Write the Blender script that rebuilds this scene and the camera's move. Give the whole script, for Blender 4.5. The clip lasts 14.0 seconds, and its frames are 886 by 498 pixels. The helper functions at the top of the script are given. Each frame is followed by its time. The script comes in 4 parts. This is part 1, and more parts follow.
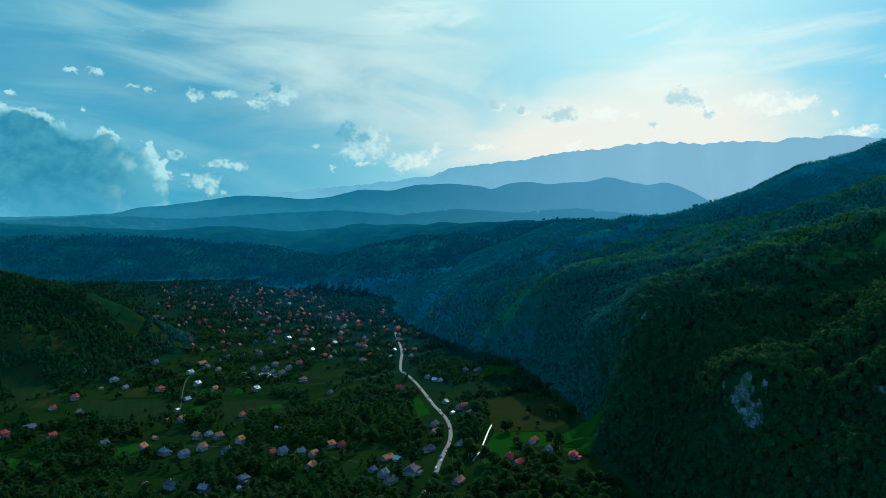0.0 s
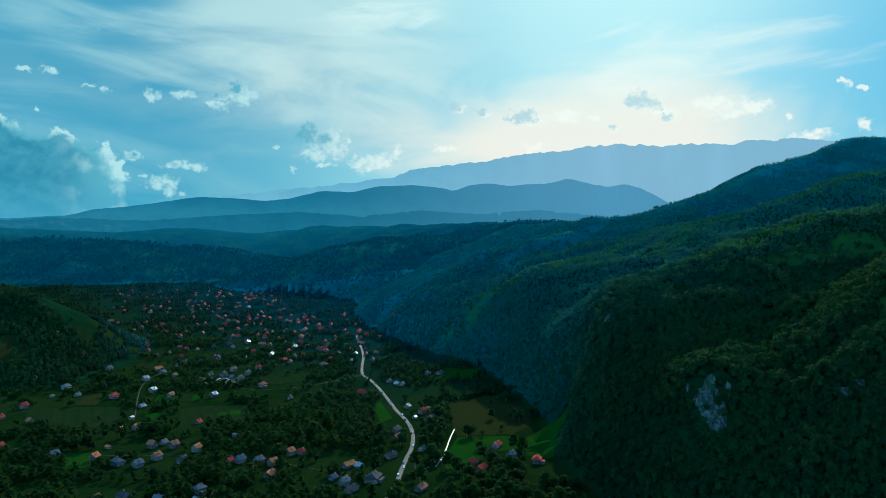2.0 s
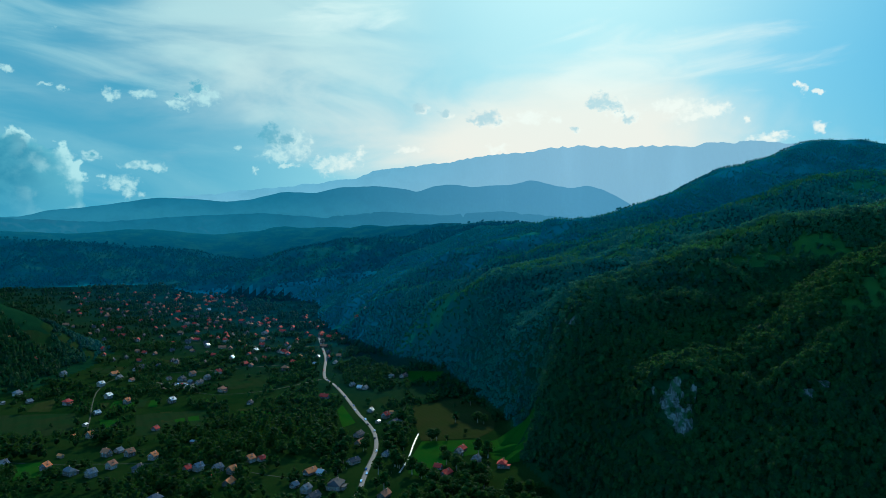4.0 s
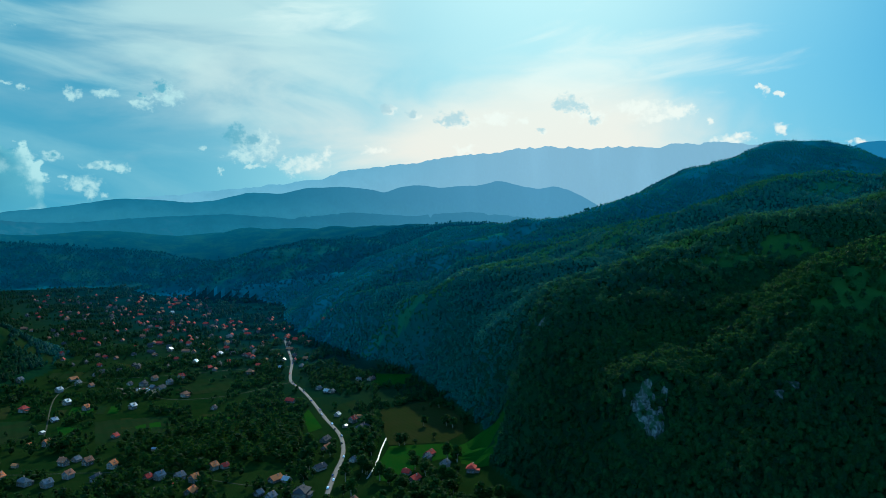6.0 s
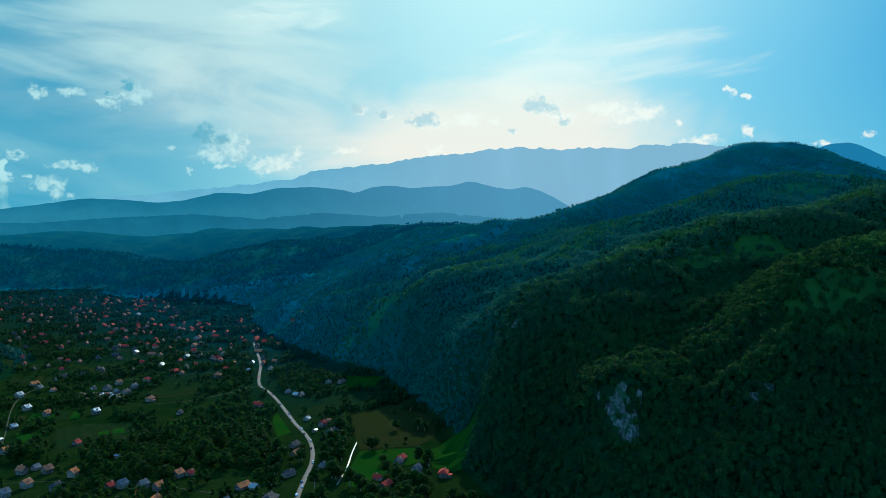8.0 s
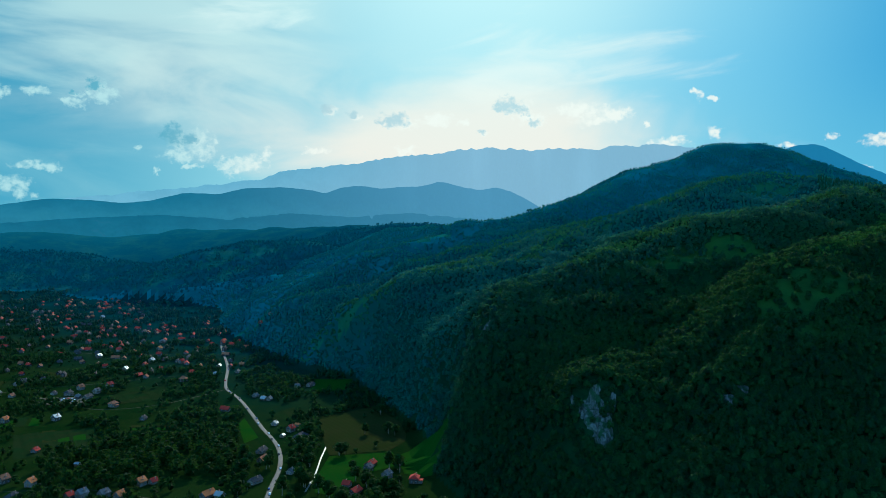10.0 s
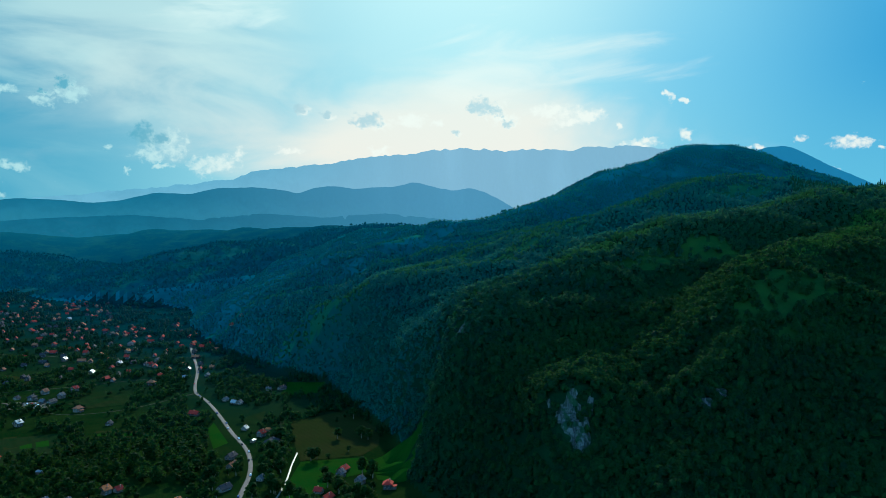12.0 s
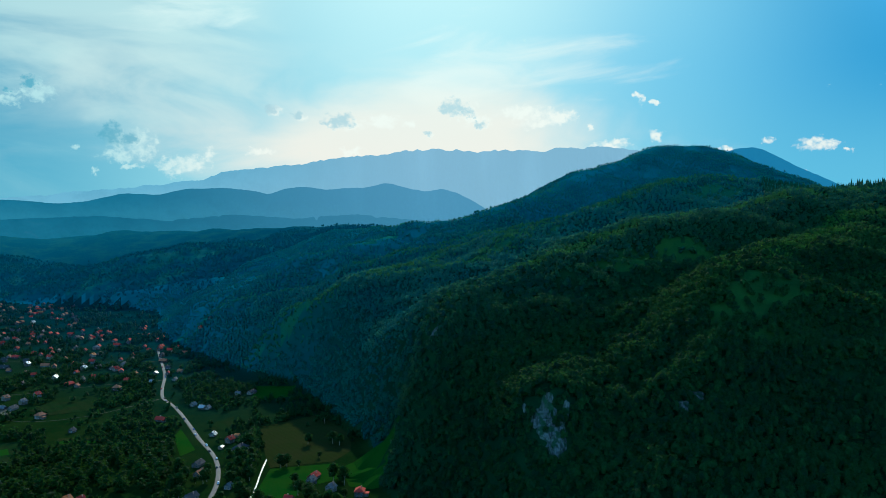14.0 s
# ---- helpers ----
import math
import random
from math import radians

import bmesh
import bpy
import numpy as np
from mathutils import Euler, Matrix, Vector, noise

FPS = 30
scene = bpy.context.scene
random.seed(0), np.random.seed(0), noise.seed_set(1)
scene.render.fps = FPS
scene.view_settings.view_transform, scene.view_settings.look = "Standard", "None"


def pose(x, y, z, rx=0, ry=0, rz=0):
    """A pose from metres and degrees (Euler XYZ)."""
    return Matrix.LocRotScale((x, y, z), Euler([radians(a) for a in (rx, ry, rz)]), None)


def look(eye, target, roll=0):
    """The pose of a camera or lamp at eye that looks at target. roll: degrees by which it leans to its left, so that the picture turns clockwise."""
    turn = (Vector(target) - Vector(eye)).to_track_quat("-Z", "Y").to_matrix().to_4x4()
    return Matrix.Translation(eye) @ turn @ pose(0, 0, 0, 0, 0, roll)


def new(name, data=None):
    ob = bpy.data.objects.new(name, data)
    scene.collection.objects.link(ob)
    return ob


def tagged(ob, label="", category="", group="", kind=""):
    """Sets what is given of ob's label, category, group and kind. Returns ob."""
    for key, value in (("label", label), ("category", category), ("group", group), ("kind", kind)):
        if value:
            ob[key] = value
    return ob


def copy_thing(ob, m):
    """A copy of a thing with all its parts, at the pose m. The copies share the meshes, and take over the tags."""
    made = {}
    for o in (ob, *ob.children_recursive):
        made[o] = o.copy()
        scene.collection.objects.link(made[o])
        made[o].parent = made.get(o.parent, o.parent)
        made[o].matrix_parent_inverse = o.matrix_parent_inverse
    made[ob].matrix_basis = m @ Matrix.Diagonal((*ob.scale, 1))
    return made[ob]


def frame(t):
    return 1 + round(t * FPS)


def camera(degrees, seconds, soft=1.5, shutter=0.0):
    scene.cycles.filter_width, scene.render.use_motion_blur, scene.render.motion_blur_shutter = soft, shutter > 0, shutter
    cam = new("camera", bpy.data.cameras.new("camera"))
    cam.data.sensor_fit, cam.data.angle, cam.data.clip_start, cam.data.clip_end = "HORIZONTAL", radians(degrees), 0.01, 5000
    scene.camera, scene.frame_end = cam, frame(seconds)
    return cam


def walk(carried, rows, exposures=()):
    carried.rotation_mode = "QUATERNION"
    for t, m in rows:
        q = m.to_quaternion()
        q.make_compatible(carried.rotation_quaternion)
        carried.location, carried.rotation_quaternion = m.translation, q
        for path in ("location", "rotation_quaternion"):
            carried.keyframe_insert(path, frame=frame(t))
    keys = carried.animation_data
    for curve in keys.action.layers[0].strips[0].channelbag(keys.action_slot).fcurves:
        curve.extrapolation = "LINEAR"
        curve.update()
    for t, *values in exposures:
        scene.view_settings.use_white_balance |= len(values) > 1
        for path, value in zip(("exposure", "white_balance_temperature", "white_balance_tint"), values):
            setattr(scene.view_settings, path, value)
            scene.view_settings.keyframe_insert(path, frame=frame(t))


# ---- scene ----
cam = camera(55.250, 14.0, 0.8)
walk(cam, [
    (0.0, look((0.00, 0.00, 224.00), (0.02, 999.46, 191.29), 0.041)),
    (0.5, look((-0.07, 2.92, 224.15), (11.25, 1002.33, 191.84), 0.016)),
    (1.0, look((-0.12, 5.88, 224.27), (22.86, 1005.11, 192.37), 0.016)),
    (1.5, look((-0.13, 8.89, 224.39), (33.91, 1007.82, 193.02), 0.024)),
    (2.0, look((-0.11, 11.93, 224.48), (45.08, 1010.44, 193.66), -0.009)),
    (2.5, look((-0.07, 15.02, 224.57), (56.38, 1012.96, 194.24), -0.019)),
    (3.0, look((0.01, 18.14, 224.64), (67.52, 1015.41, 194.65), -0.002)),
    (5.5, look((0.86, 34.25, 224.85), (118.00, 1026.94, 196.01), -0.056)),
    (6.0, look((1.12, 37.56, 224.86), (127.51, 1029.12, 196.24), -0.089)),
    (6.5, look((1.41, 40.89, 224.87), (136.21, 1031.35, 196.25), -0.090)),
    (7.0, look((1.73, 44.25, 224.88), (144.90, 1033.54, 196.43), -0.068)),
    (7.5, look((2.08, 47.63, 224.89), (153.38, 1035.72, 196.60), -0.070)),
    (8.0, look((2.47, 51.03, 224.89), (162.61, 1037.73, 196.88), -0.053)),
    (10.5, look((4.84, 68.29, 224.90), (207.24, 1047.22, 197.72), -0.050)),
    (11.0, look((5.41, 71.78, 224.91), (215.01, 1049.19, 197.96), -0.029)),
    (11.5, look((6.01, 75.28, 224.92), (223.14, 1051.05, 198.14), -0.013)),
    (12.0, look((6.64, 78.78, 224.94), (231.72, 1052.75, 198.27), 0.013)),
    (12.5, look((7.30, 82.29, 224.97), (240.48, 1054.36, 198.36), 0.026)),
    (13.0, look((7.99, 85.81, 225.01), (249.28, 1055.90, 198.76), 0.025)),
    (13.5, look((8.71, 89.32, 225.05), (257.98, 1057.42, 199.29), -0.002)),
    (14.0, look((9.47, 92.84, 225.10), (266.33, 1058.95, 199.48), -0.034)),
], [(0.0, 0.5, 6000, -6), (14.0, 0.5, 6000, -6)])
# ---- end of camera ----

# ---- light ----
SUN_AZ, SUN_EL = 14.0, 24.0


class Nodes:
    """Short hand for building a node tree."""

    def __init__(self, tree):
        self.tree = tree
        tree.nodes.clear()

    def add(self, kind, **props):
        node = self.tree.nodes.new(kind)
        for key, value in props.items():
            setattr(node, key, value)
        return node

    def put(self, socket, value):
        if isinstance(value, bpy.types.NodeSocket):
            self.tree.links.new(value, socket)
        elif value is not None:
            socket.default_value = value

    def math(self, op, a, b=None, c=None, clamp=False):
        node = self.add("ShaderNodeMath", operation=op, use_clamp=clamp)
        for socket, value in zip(node.inputs, (a, b, c)):
            self.put(socket, value)
        return node.outputs[0]

    def mix(self, fac, a, b, blend="MIX"):
        node = self.add("ShaderNodeMix", data_type="RGBA", blend_type=blend)
        self.put(node.inputs[0], fac)
        self.put(node.inputs[6], a)
        self.put(node.inputs[7], b)
        return node.outputs[2]

    def ramp(self, value, low, high, to_low=0.0, to_high=1.0):
        node = self.add("ShaderNodeMapRange", interpolation_type="SMOOTHSTEP")
        for socket, v in zip(node.inputs, (value, low, high, to_low, to_high)):
            self.put(socket, v)
        return node.outputs[0]

    def noise(self, vector, scale, detail=5.0, rough=0.55, distortion=0.0):
        node = self.add("ShaderNodeTexNoise")
        self.put(node.inputs["Vector"], vector)
        self.put(node.inputs["Scale"], scale)
        self.put(node.inputs["Detail"], detail)
        self.put(node.inputs["Roughness"], rough)
        self.put(node.inputs["Distortion"], distortion)
        return node.outputs["Fac"]

    def xyz(self, x, y, z=0.0):
        node = self.add("ShaderNodeCombineXYZ")
        for socket, v in zip(node.inputs, (x, y, z)):
            self.put(socket, v)
        return node.outputs[0]

    def split(self, vector):
        node = self.add("ShaderNodeSeparateXYZ")
        self.put(node.inputs[0], vector)
        return node.outputs


def rgb(r, g, b):
    return (r, g, b, 1.0)


# cloud puffs: azimuth, elevation, half width, half height in degrees
TOWER = [(-26.35, 2.58, 4.64, 2.7), (-23.39, 2.41, 3.22, 2.19), (-21.42, 1.96, 2.19, 1.67), (-27.55, 4.25, 1.55, 1.8), (-25.69, 5.12, 1.08, 0.98), (-27.02, 5.4, 0.98, 0.93), (-24.01, 4.38, 1.03, 0.77), (-20.51, 3.06, 1.16, 1.29), (-19.27, 1.63, 1.29, 0.98), (-22.28, 3.85, 1.29, 0.9)]
WHITE_WEST = [(-17.46, 4.26, 0.67, 0.36), (-14.43, 3.73, 1.42, 0.31), (-13.51, 3.54, 0.52, 0.33), (-15.64, 2.57, 1.03, 0.57), (-15.17, 2.04, 0.64, 0.46), (-22.1, 9.21, 0.49, 0.28), (-23.67, 9.18, 0.46, 0.15), (-19.99, 8.5, 0.41, 0.15), (-19.13, 8.27, 0.31, 0.28), (-16.3, 8.04, 0.57, 0.39), (-14.39, 8.23, 0.72, 0.36), (-10.54, 8.11, 0.93, 0.57), (-12.22, 7.59, 0.88, 0.31), (-4.84, 5.41, 1.08, 0.93), (-4.46, 4.85, 0.72, 0.67), (-5.99, 4.59, 1.18, 0.46), (-5.23, 3.88, 0.67, 0.21), (-8.59, 5.01, 0.26, 0.21), (-7.46, 3.61, 0.21, 0.31), (-2.67, 3.9, 1.03, 0.77), (-1.64, 4.03, 1.03, 0.57), (-0.62, 4.66, 0.57, 0.57)]
WHITE_EAST = [(10.89, 7.11, 1.16, 0.52), (12.61, 6.9, 0.57, 0.33), (17.15, 7.23, 1.03, 0.57), (20.59, 7.63, 1.8, 0.57), (22.8, 7.33, 1.16, 0.57), (21.49, 6.93, 1.55, 0.36), (2.69, 4.96, 0.93, 0.28), (8.79, 5.06, 0.85, 0.41), (26.02, 5.45, 1.49, 0.39), (24.74, 6.54, 0.26, 0.41), (27.79, 8.55, 0.33, 0.21), (28.08, 8.3, 0.31, 0.21), (28.88, 8.03, 0.36, 0.13), (35.85, 5.47, 0.39, 0.33), (38.59, 5.13, 1.29, 0.46), (39.54, 5.09, 0.52, 0.26), (40.48, 4.75, 0.28, 0.13), (28.96, 6.0, 0.46, 0.36), (26.46, 5.57, 0.85, 0.31), (33.37, 4.98, 0.52, 0.21), (37.63, 3.53, 0.46, 0.18)]
GREY = [(-19.7, 4.32, 0.98, 0.28), (-17.46, 4.3, 0.36, 0.21), (-11.1, 8.78, 0.62, 0.46), (-12.29, 8.18, 0.44, 0.18), (-6.44, 5.77, 0.82, 0.88), (-5.47, 5.6, 0.77, 0.52), (3.46, 7.8, 0.52, 0.36), (5.24, 7.36, 0.44, 0.33), (8.02, 7.12, 1.24, 0.54), (7.14, 6.99, 0.46, 0.26), (13.9, 6.3, 0.36, 0.21), (15.73, 8.01, 1.13, 0.64), (16.45, 7.62, 0.77, 0.36), (17.39, 6.91, 0.52, 0.31)]
SKY_BRIGHT = 0.19

world = bpy.data.worlds.new("sky")
scene.world = world
world.use_nodes = True
N = Nodes(world.node_tree)
way_in = N.add("ShaderNodeTexCoord").outputs["Generated"]
dx, dy, dz = N.split(way_in)
az = N.math("DEGREES", N.math("ARCTAN2", dx, dy))
el = N.math("DEGREES", N.math("ARCSINE", dz))
sky = N.add("ShaderNodeTexSky", sky_type="NISHITA", sun_disc=False, sun_elevation=radians(SUN_EL), sun_rotation=radians(SUN_AZ),
            altitude=900.0, air_density=1.0, dust_density=0.6, ozone_density=2.0)
col = N.mix(1.0, sky.outputs[0], rgb(SKY_BRIGHT * 1.5, SKY_BRIGHT * 2.7, SKY_BRIGHT * 3.35), "MULTIPLY")


def bump2(a0, e0, wa, we):
    """A soft bump round one place of the sky."""
    u = N.math("DIVIDE", N.math("SUBTRACT", az, a0), wa)
    v = N.math("DIVIDE", N.math("SUBTRACT", el, e0), we)
    r2 = N.math("ADD", N.math("MULTIPLY", u, u), N.math("MULTIPLY", v, v))
    return N.math("EXPONENT", N.math("MULTIPLY", r2, -1.0))


# the clear sky round the sun, deeper towards the right and the top
front = bump2(6.0, 4.0, 80.0, 36.0)
clear = N.mix(N.ramp(az, -12.0, 14.0), rgb(0.100, 0.36, 0.55), rgb(0.40, 0.72, 0.85))
clear = N.mix(N.ramp(az, 16.0, 30.0), clear, rgb(0.17, 0.53, 0.80))
clear = N.mix(N.ramp(az, 28.0, 44.0), clear, rgb(0.060, 0.34, 0.67))
low = N.mix(N.ramp(az, -16.0, 4.0), rgb(0.095, 0.38, 0.57), rgb(0.36, 0.68, 0.80))
low = N.mix(N.ramp(az, 20.0, 38.0), low, rgb(0.16, 0.50, 0.74))
clear = N.mix(N.ramp(el, 2.0, 11.0), low, clear)
col = N.mix(N.ramp(front, 0.25, 0.8), col, clear)

# thin high cloud: a streaked sheet, a pale bank low under the sun, loose wisps beside it
flat = N.xyz(N.math("MULTIPLY", az, 0.045), N.math("MULTIPLY", N.math("ADD", el, N.math("MULTIPLY", az, 0.10)), 0.20))
streak = N.noise(flat, 1.6, 6.0, 0.52, 0.6)
flat2 = N.xyz(N.math("MULTIPLY", N.math("ADD", az, N.math("MULTIPLY", el, 0.5)), 0.05), N.math("MULTIPLY", N.math("SUBTRACT", el, N.math("MULTIPLY", az, 0.16)), 0.24), 6.0)
streak2 = N.noise(flat2, 1.6, 7.0, 0.56, 0.7)
soft = N.noise(N.xyz(N.math("MULTIPLY", az, 0.06), N.math("MULTIPLY", el, 0.16), 9.0), 1.3, 6.0, 0.55, 0.5)
sheet = N.math("ADD", bump2(-6.0, 14.0, 13.0, 7.0), N.math("MULTIPLY", N.math("SUBTRACT", streak, 0.5), 1.9))
sheet = N.math("MULTIPLY", N.ramp(sheet, 0.25, 1.15), N.ramp(az, 7.0, 1.0))
col = N.mix(N.math("MULTIPLY", sheet, 0.72), col, rgb(0.68, 0.82, 0.82))
bands = N.math("MULTIPLY", N.ramp(streak, 0.44, 0.66), N.math("MULTIPLY", bump2(-17.0, 9.0, 18.0, 9.0), 0.34))
col = N.mix(bands, col, rgb(0.46, 0.72, 0.78))
bank = N.math("ADD", bump2(13.0, 5.8, 17.0, 4.6), N.math("MULTIPLY", N.math("SUBTRACT", soft, 0.5), 1.1))
col = N.mix(N.math("MULTIPLY", N.ramp(bank, 0.25, 0.95), 0.95), col, rgb(1.02, 0.85, 0.77))
veil = N.math("MULTIPLY", bump2(-4.0, 9.0, 13.0, 2.6), N.ramp(soft, 0.35, 0.6))
col = N.mix(N.math("MULTIPLY", veil, 0.6), col, rgb(0.78, 0.84, 0.82))
wisps = N.math("ADD", bump2(17.0, 10.5, 14.0, 5.0), N.math("MULTIPLY", N.math("SUBTRACT", streak2, 0.5), 2.6))
col = N.mix(N.math("MULTIPLY", N.ramp(wisps, 0.70, 1.50), 0.65), col, rgb(1.0, 0.92, 0.87))
mare = N.math("ADD", bump2(-1.0, 15.0, 9.0, 6.0), N.math("MULTIPLY", N.math("SUBTRACT", streak2, 0.5), 2.4))
col = N.mix(N.math("MULTIPLY", N.ramp(mare, 0.85, 1.3), 0.6), col, rgb(0.9, 0.95, 0.92))

# heaped clouds: ragged puffs, thin and white at the rims, grey in the thick cores
ragged = N.add("ShaderNodeTexNoise")
N.put(ragged.inputs["Vector"], N.xyz(az, el))
for key, value in (("Scale", 1.5), ("Detail", 5.0), ("Roughness", 0.6)):
    N.put(ragged.inputs[key], value)
shift = N.add("ShaderNodeVectorMath", operation="MULTIPLY_ADD")
for socket, value in zip(shift.inputs, (ragged.outputs["Color"], (1.5, 1.0, 0.0), N.xyz(N.math("SUBTRACT", az, 0.75), N.math("SUBTRACT", el, 0.50)))):
    N.put(socket, value)
billow = N.noise(N.xyz(az, N.math("MULTIPLY", el, 1.15), 3.0), 2.2, 4.0, 0.55, 0.2)
billow2 = N.noise(N.xyz(az, N.math("MULTIPLY", el, 1.15), 8.0), 0.75, 6.0, 0.58, 0.2)


def puffs(group):
    """1 in the middle of the nearest puff, 0 at its rim, falling off outside."""
    near = None
    for a0, e0, wa, we in group:
        scaled = N.add("ShaderNodeVectorMath", operation="MULTIPLY_ADD")
        for socket, value in zip(scaled.inputs, (shift.outputs[0], (1 / wa, 1 / we, 0.0), (-a0 / wa, -e0 / we, 0.0))):
            N.put(socket, value)
        square = N.add("ShaderNodeVectorMath", operation="DOT_PRODUCT")
        N.put(square.inputs[0], scaled.outputs[0])
        N.put(square.inputs[1], scaled.outputs[0])
        near = square.outputs["Value"] if near is None else N.math("MINIMUM", near, square.outputs["Value"])
    return N.math("SUBTRACT", 1.0, near)


west = N.ramp(az, 4.0, -9.0)
white = N.mix(west, rgb(1.04, 0.94, 0.88), rgb(0.56, 0.78, 0.82))
grey = N.mix(west, rgb(0.40, 0.57, 0.67), rgb(0.085, 0.37, 0.53))
rough_edge = N.math("MULTIPLY", N.math("SUBTRACT", billow, 0.5), 3.4)
sunny_side = [(a0 + 0.35 * wa, e0 - 0.32 * we, wa * 1.1, we * 1.0) for a0, e0, wa, we in GREY]
thick = N.math("ADD", puffs(WHITE_WEST + WHITE_EAST + sunny_side), rough_edge)
col = N.mix(N.math("MULTIPLY", N.ramp(thick, -0.25, 1.3), 0.85), col, white)
core = N.math("ADD", puffs(GREY), rough_edge)
col = N.mix(N.math("MULTIPLY", N.ramp(core, -0.2, 1.1), 0.85), col, grey)
tower = None
for a0, e0, wa, we in TOWER:
    lobe = N.math("MULTIPLY", bump2(a0, e0, wa * 1.15, we * 1.15), 1.1)
    tower = lobe if tower is None else N.math("ADD", tower, N.math("MULTIPLY", lobe, N.math("SUBTRACT", 1.0, N.math("MULTIPLY", tower, 0.6, None, True))))
lumps = N.add("ShaderNodeTexVoronoi", feature="SMOOTH_F1")
N.put(lumps.inputs["Vector"], shift.outputs[0])
N.put(lumps.inputs["Scale"], 0.8)
N.put(lumps.inputs["Smoothness"], 0.5)
heads = N.math("SUBTRACT", 0.55, lumps.outputs["Distance"])
tower = N.math("ADD", tower, N.math("ADD", N.math("MULTIPLY", heads, 0.75), N.math("MULTIPLY", N.math("SUBTRACT", billow2, 0.5), 1.2)))
tower = N.math("ADD", tower, N.math("MULTIPLY", rough_edge, 0.10))
lit_up = N.ramp(N.math("ADD", N.math("MULTIPLY", heads, 0.9), N.math("SUBTRACT", billow2, N.math("MULTIPLY", tower, 0.12))), 0.22, 0.72)
crest = N.mix(lit_up, rgb(0.14, 0.43, 0.57), rgb(0.52, 0.77, 0.82))
mass = N.mix(N.ramp(billow2, 0.3, 0.75), rgb(0.042, 0.245, 0.39), rgb(0.095, 0.35, 0.49))
heap = N.mix(N.math("MULTIPLY", N.ramp(tower, 0.64, 0.98), N.ramp(az, -18.5, -22.5)), crest, mass)
col = N.mix(N.math("MULTIPLY", N.ramp(tower, 0.48, 0.66), N.ramp(el, 0.0, 3.2, 0.30, 0.95)), col, heap)
# the veiled glare round the sun
sx, sy, sz = (math.sin(radians(SUN_AZ)) * math.cos(radians(SUN_EL)), math.cos(radians(SUN_AZ)) * math.cos(radians(SUN_EL)), math.sin(radians(SUN_EL)))
dot = N.math("ADD", N.math("ADD", N.math("MULTIPLY", dx, sx), N.math("MULTIPLY", dy, sy)), N.math("MULTIPLY", dz, sz))
near_sun = N.math("EXPONENT", N.math("MULTIPLY", N.math("SUBTRACT", dot, 1.0), 32.0))
col = N.mix(N.math("MULTIPLY", near_sun, 0.85), col, rgb(0.80, 1.0, 1.02))
back = N.add("ShaderNodeBackground")
N.put(back.inputs[0], col)
back.inputs[1].default_value = 0.707
out = N.add("ShaderNodeOutputWorld")
N.put(out.inputs[0], back.outputs[0])

lamp = bpy.data.lights.new("sun", "SUN")
lamp.energy, lamp.angle, lamp.color = 4.5, radians(0.6), (1.0, 0.94, 0.78)
sun = new("sun", lamp)
sun.matrix_world = look((0, 0, 0), (-sx, -sy, -sz))
sun.location = (0, 0, 1200)


# ---- materials ----
def material(name, build, rough=0.9):
    mat = bpy.data.materials.new(name)
    mat.use_nodes = True
    n = Nodes(mat.node_tree)
    shader = n.add("ShaderNodeBsdfPrincipled")
    shader.inputs["Roughness"].default_value = rough
    build(n, shader)
    o = n.add("ShaderNodeOutputMaterial")
    if not o.inputs[0].is_linked:
        n.put(o.inputs[0], n.last if hasattr(n, "last") else shader.outputs[0])
    return mat


def place(n):
    return n.add("ShaderNodeNewGeometry").outputs["Position"]


def relief(n, shader, height, strength, dist):
    b = n.add("ShaderNodeBump")
    b.inputs["Strength"].default_value, b.inputs["Distance"].default_value = strength, dist
    n.put(b.inputs["Height"], height)
    n.put(shader.inputs["Normal"], b.outputs[0])


def valley_haze(n, p, near, far):
    """0 in the lower valley, 1 at its head: how much distance haze goes into the base colour."""
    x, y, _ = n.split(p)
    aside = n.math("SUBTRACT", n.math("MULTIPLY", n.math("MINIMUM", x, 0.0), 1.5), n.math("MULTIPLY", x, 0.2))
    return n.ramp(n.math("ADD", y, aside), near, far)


def grassy(a, b, c, coarse=0.012, rows=0.0, upper=None):
    """Grass in two greens with dry patches c; upper is its tone at the head of the valley, with blue haze painted in.
    """
    def build(n, s):
        p = place(n)
        big = n.noise(p, coarse, 4.0, 0.6, 0.4)
        small = n.noise(p, 0.28, 4.0, 0.65)
        base = n.mix(n.ramp(big, 0.36, 0.62), rgb(*a), rgb(*b))
        base = n.mix(n.math("MULTIPLY", n.ramp(small, 0.42, 0.75), 0.6), base, rgb(*c))
        if rows:
            x, y, _ = n.split(p)
            line = n.math("SINE", n.math("MULTIPLY", n.math("ADD", x, n.math("MULTIPLY", y, 0.35)), rows))
            base = n.mix(n.math("MULTIPLY", n.ramp(line, 0.2, 0.9), 0.22), base, rgb(*[v * 0.6 for v in a]))
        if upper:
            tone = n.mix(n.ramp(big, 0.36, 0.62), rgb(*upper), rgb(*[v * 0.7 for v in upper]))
            base = n.mix(valley_haze(n, p, 820, 2000), base, tone)
        n.put(s.inputs["Base Color"], base)
        s.inputs["Specular IOR Level"].default_value = 0.0
        relief(n, s, n.noise(p, 0.6, 3.0, 0.7), 0.6, 1.0)
    return build


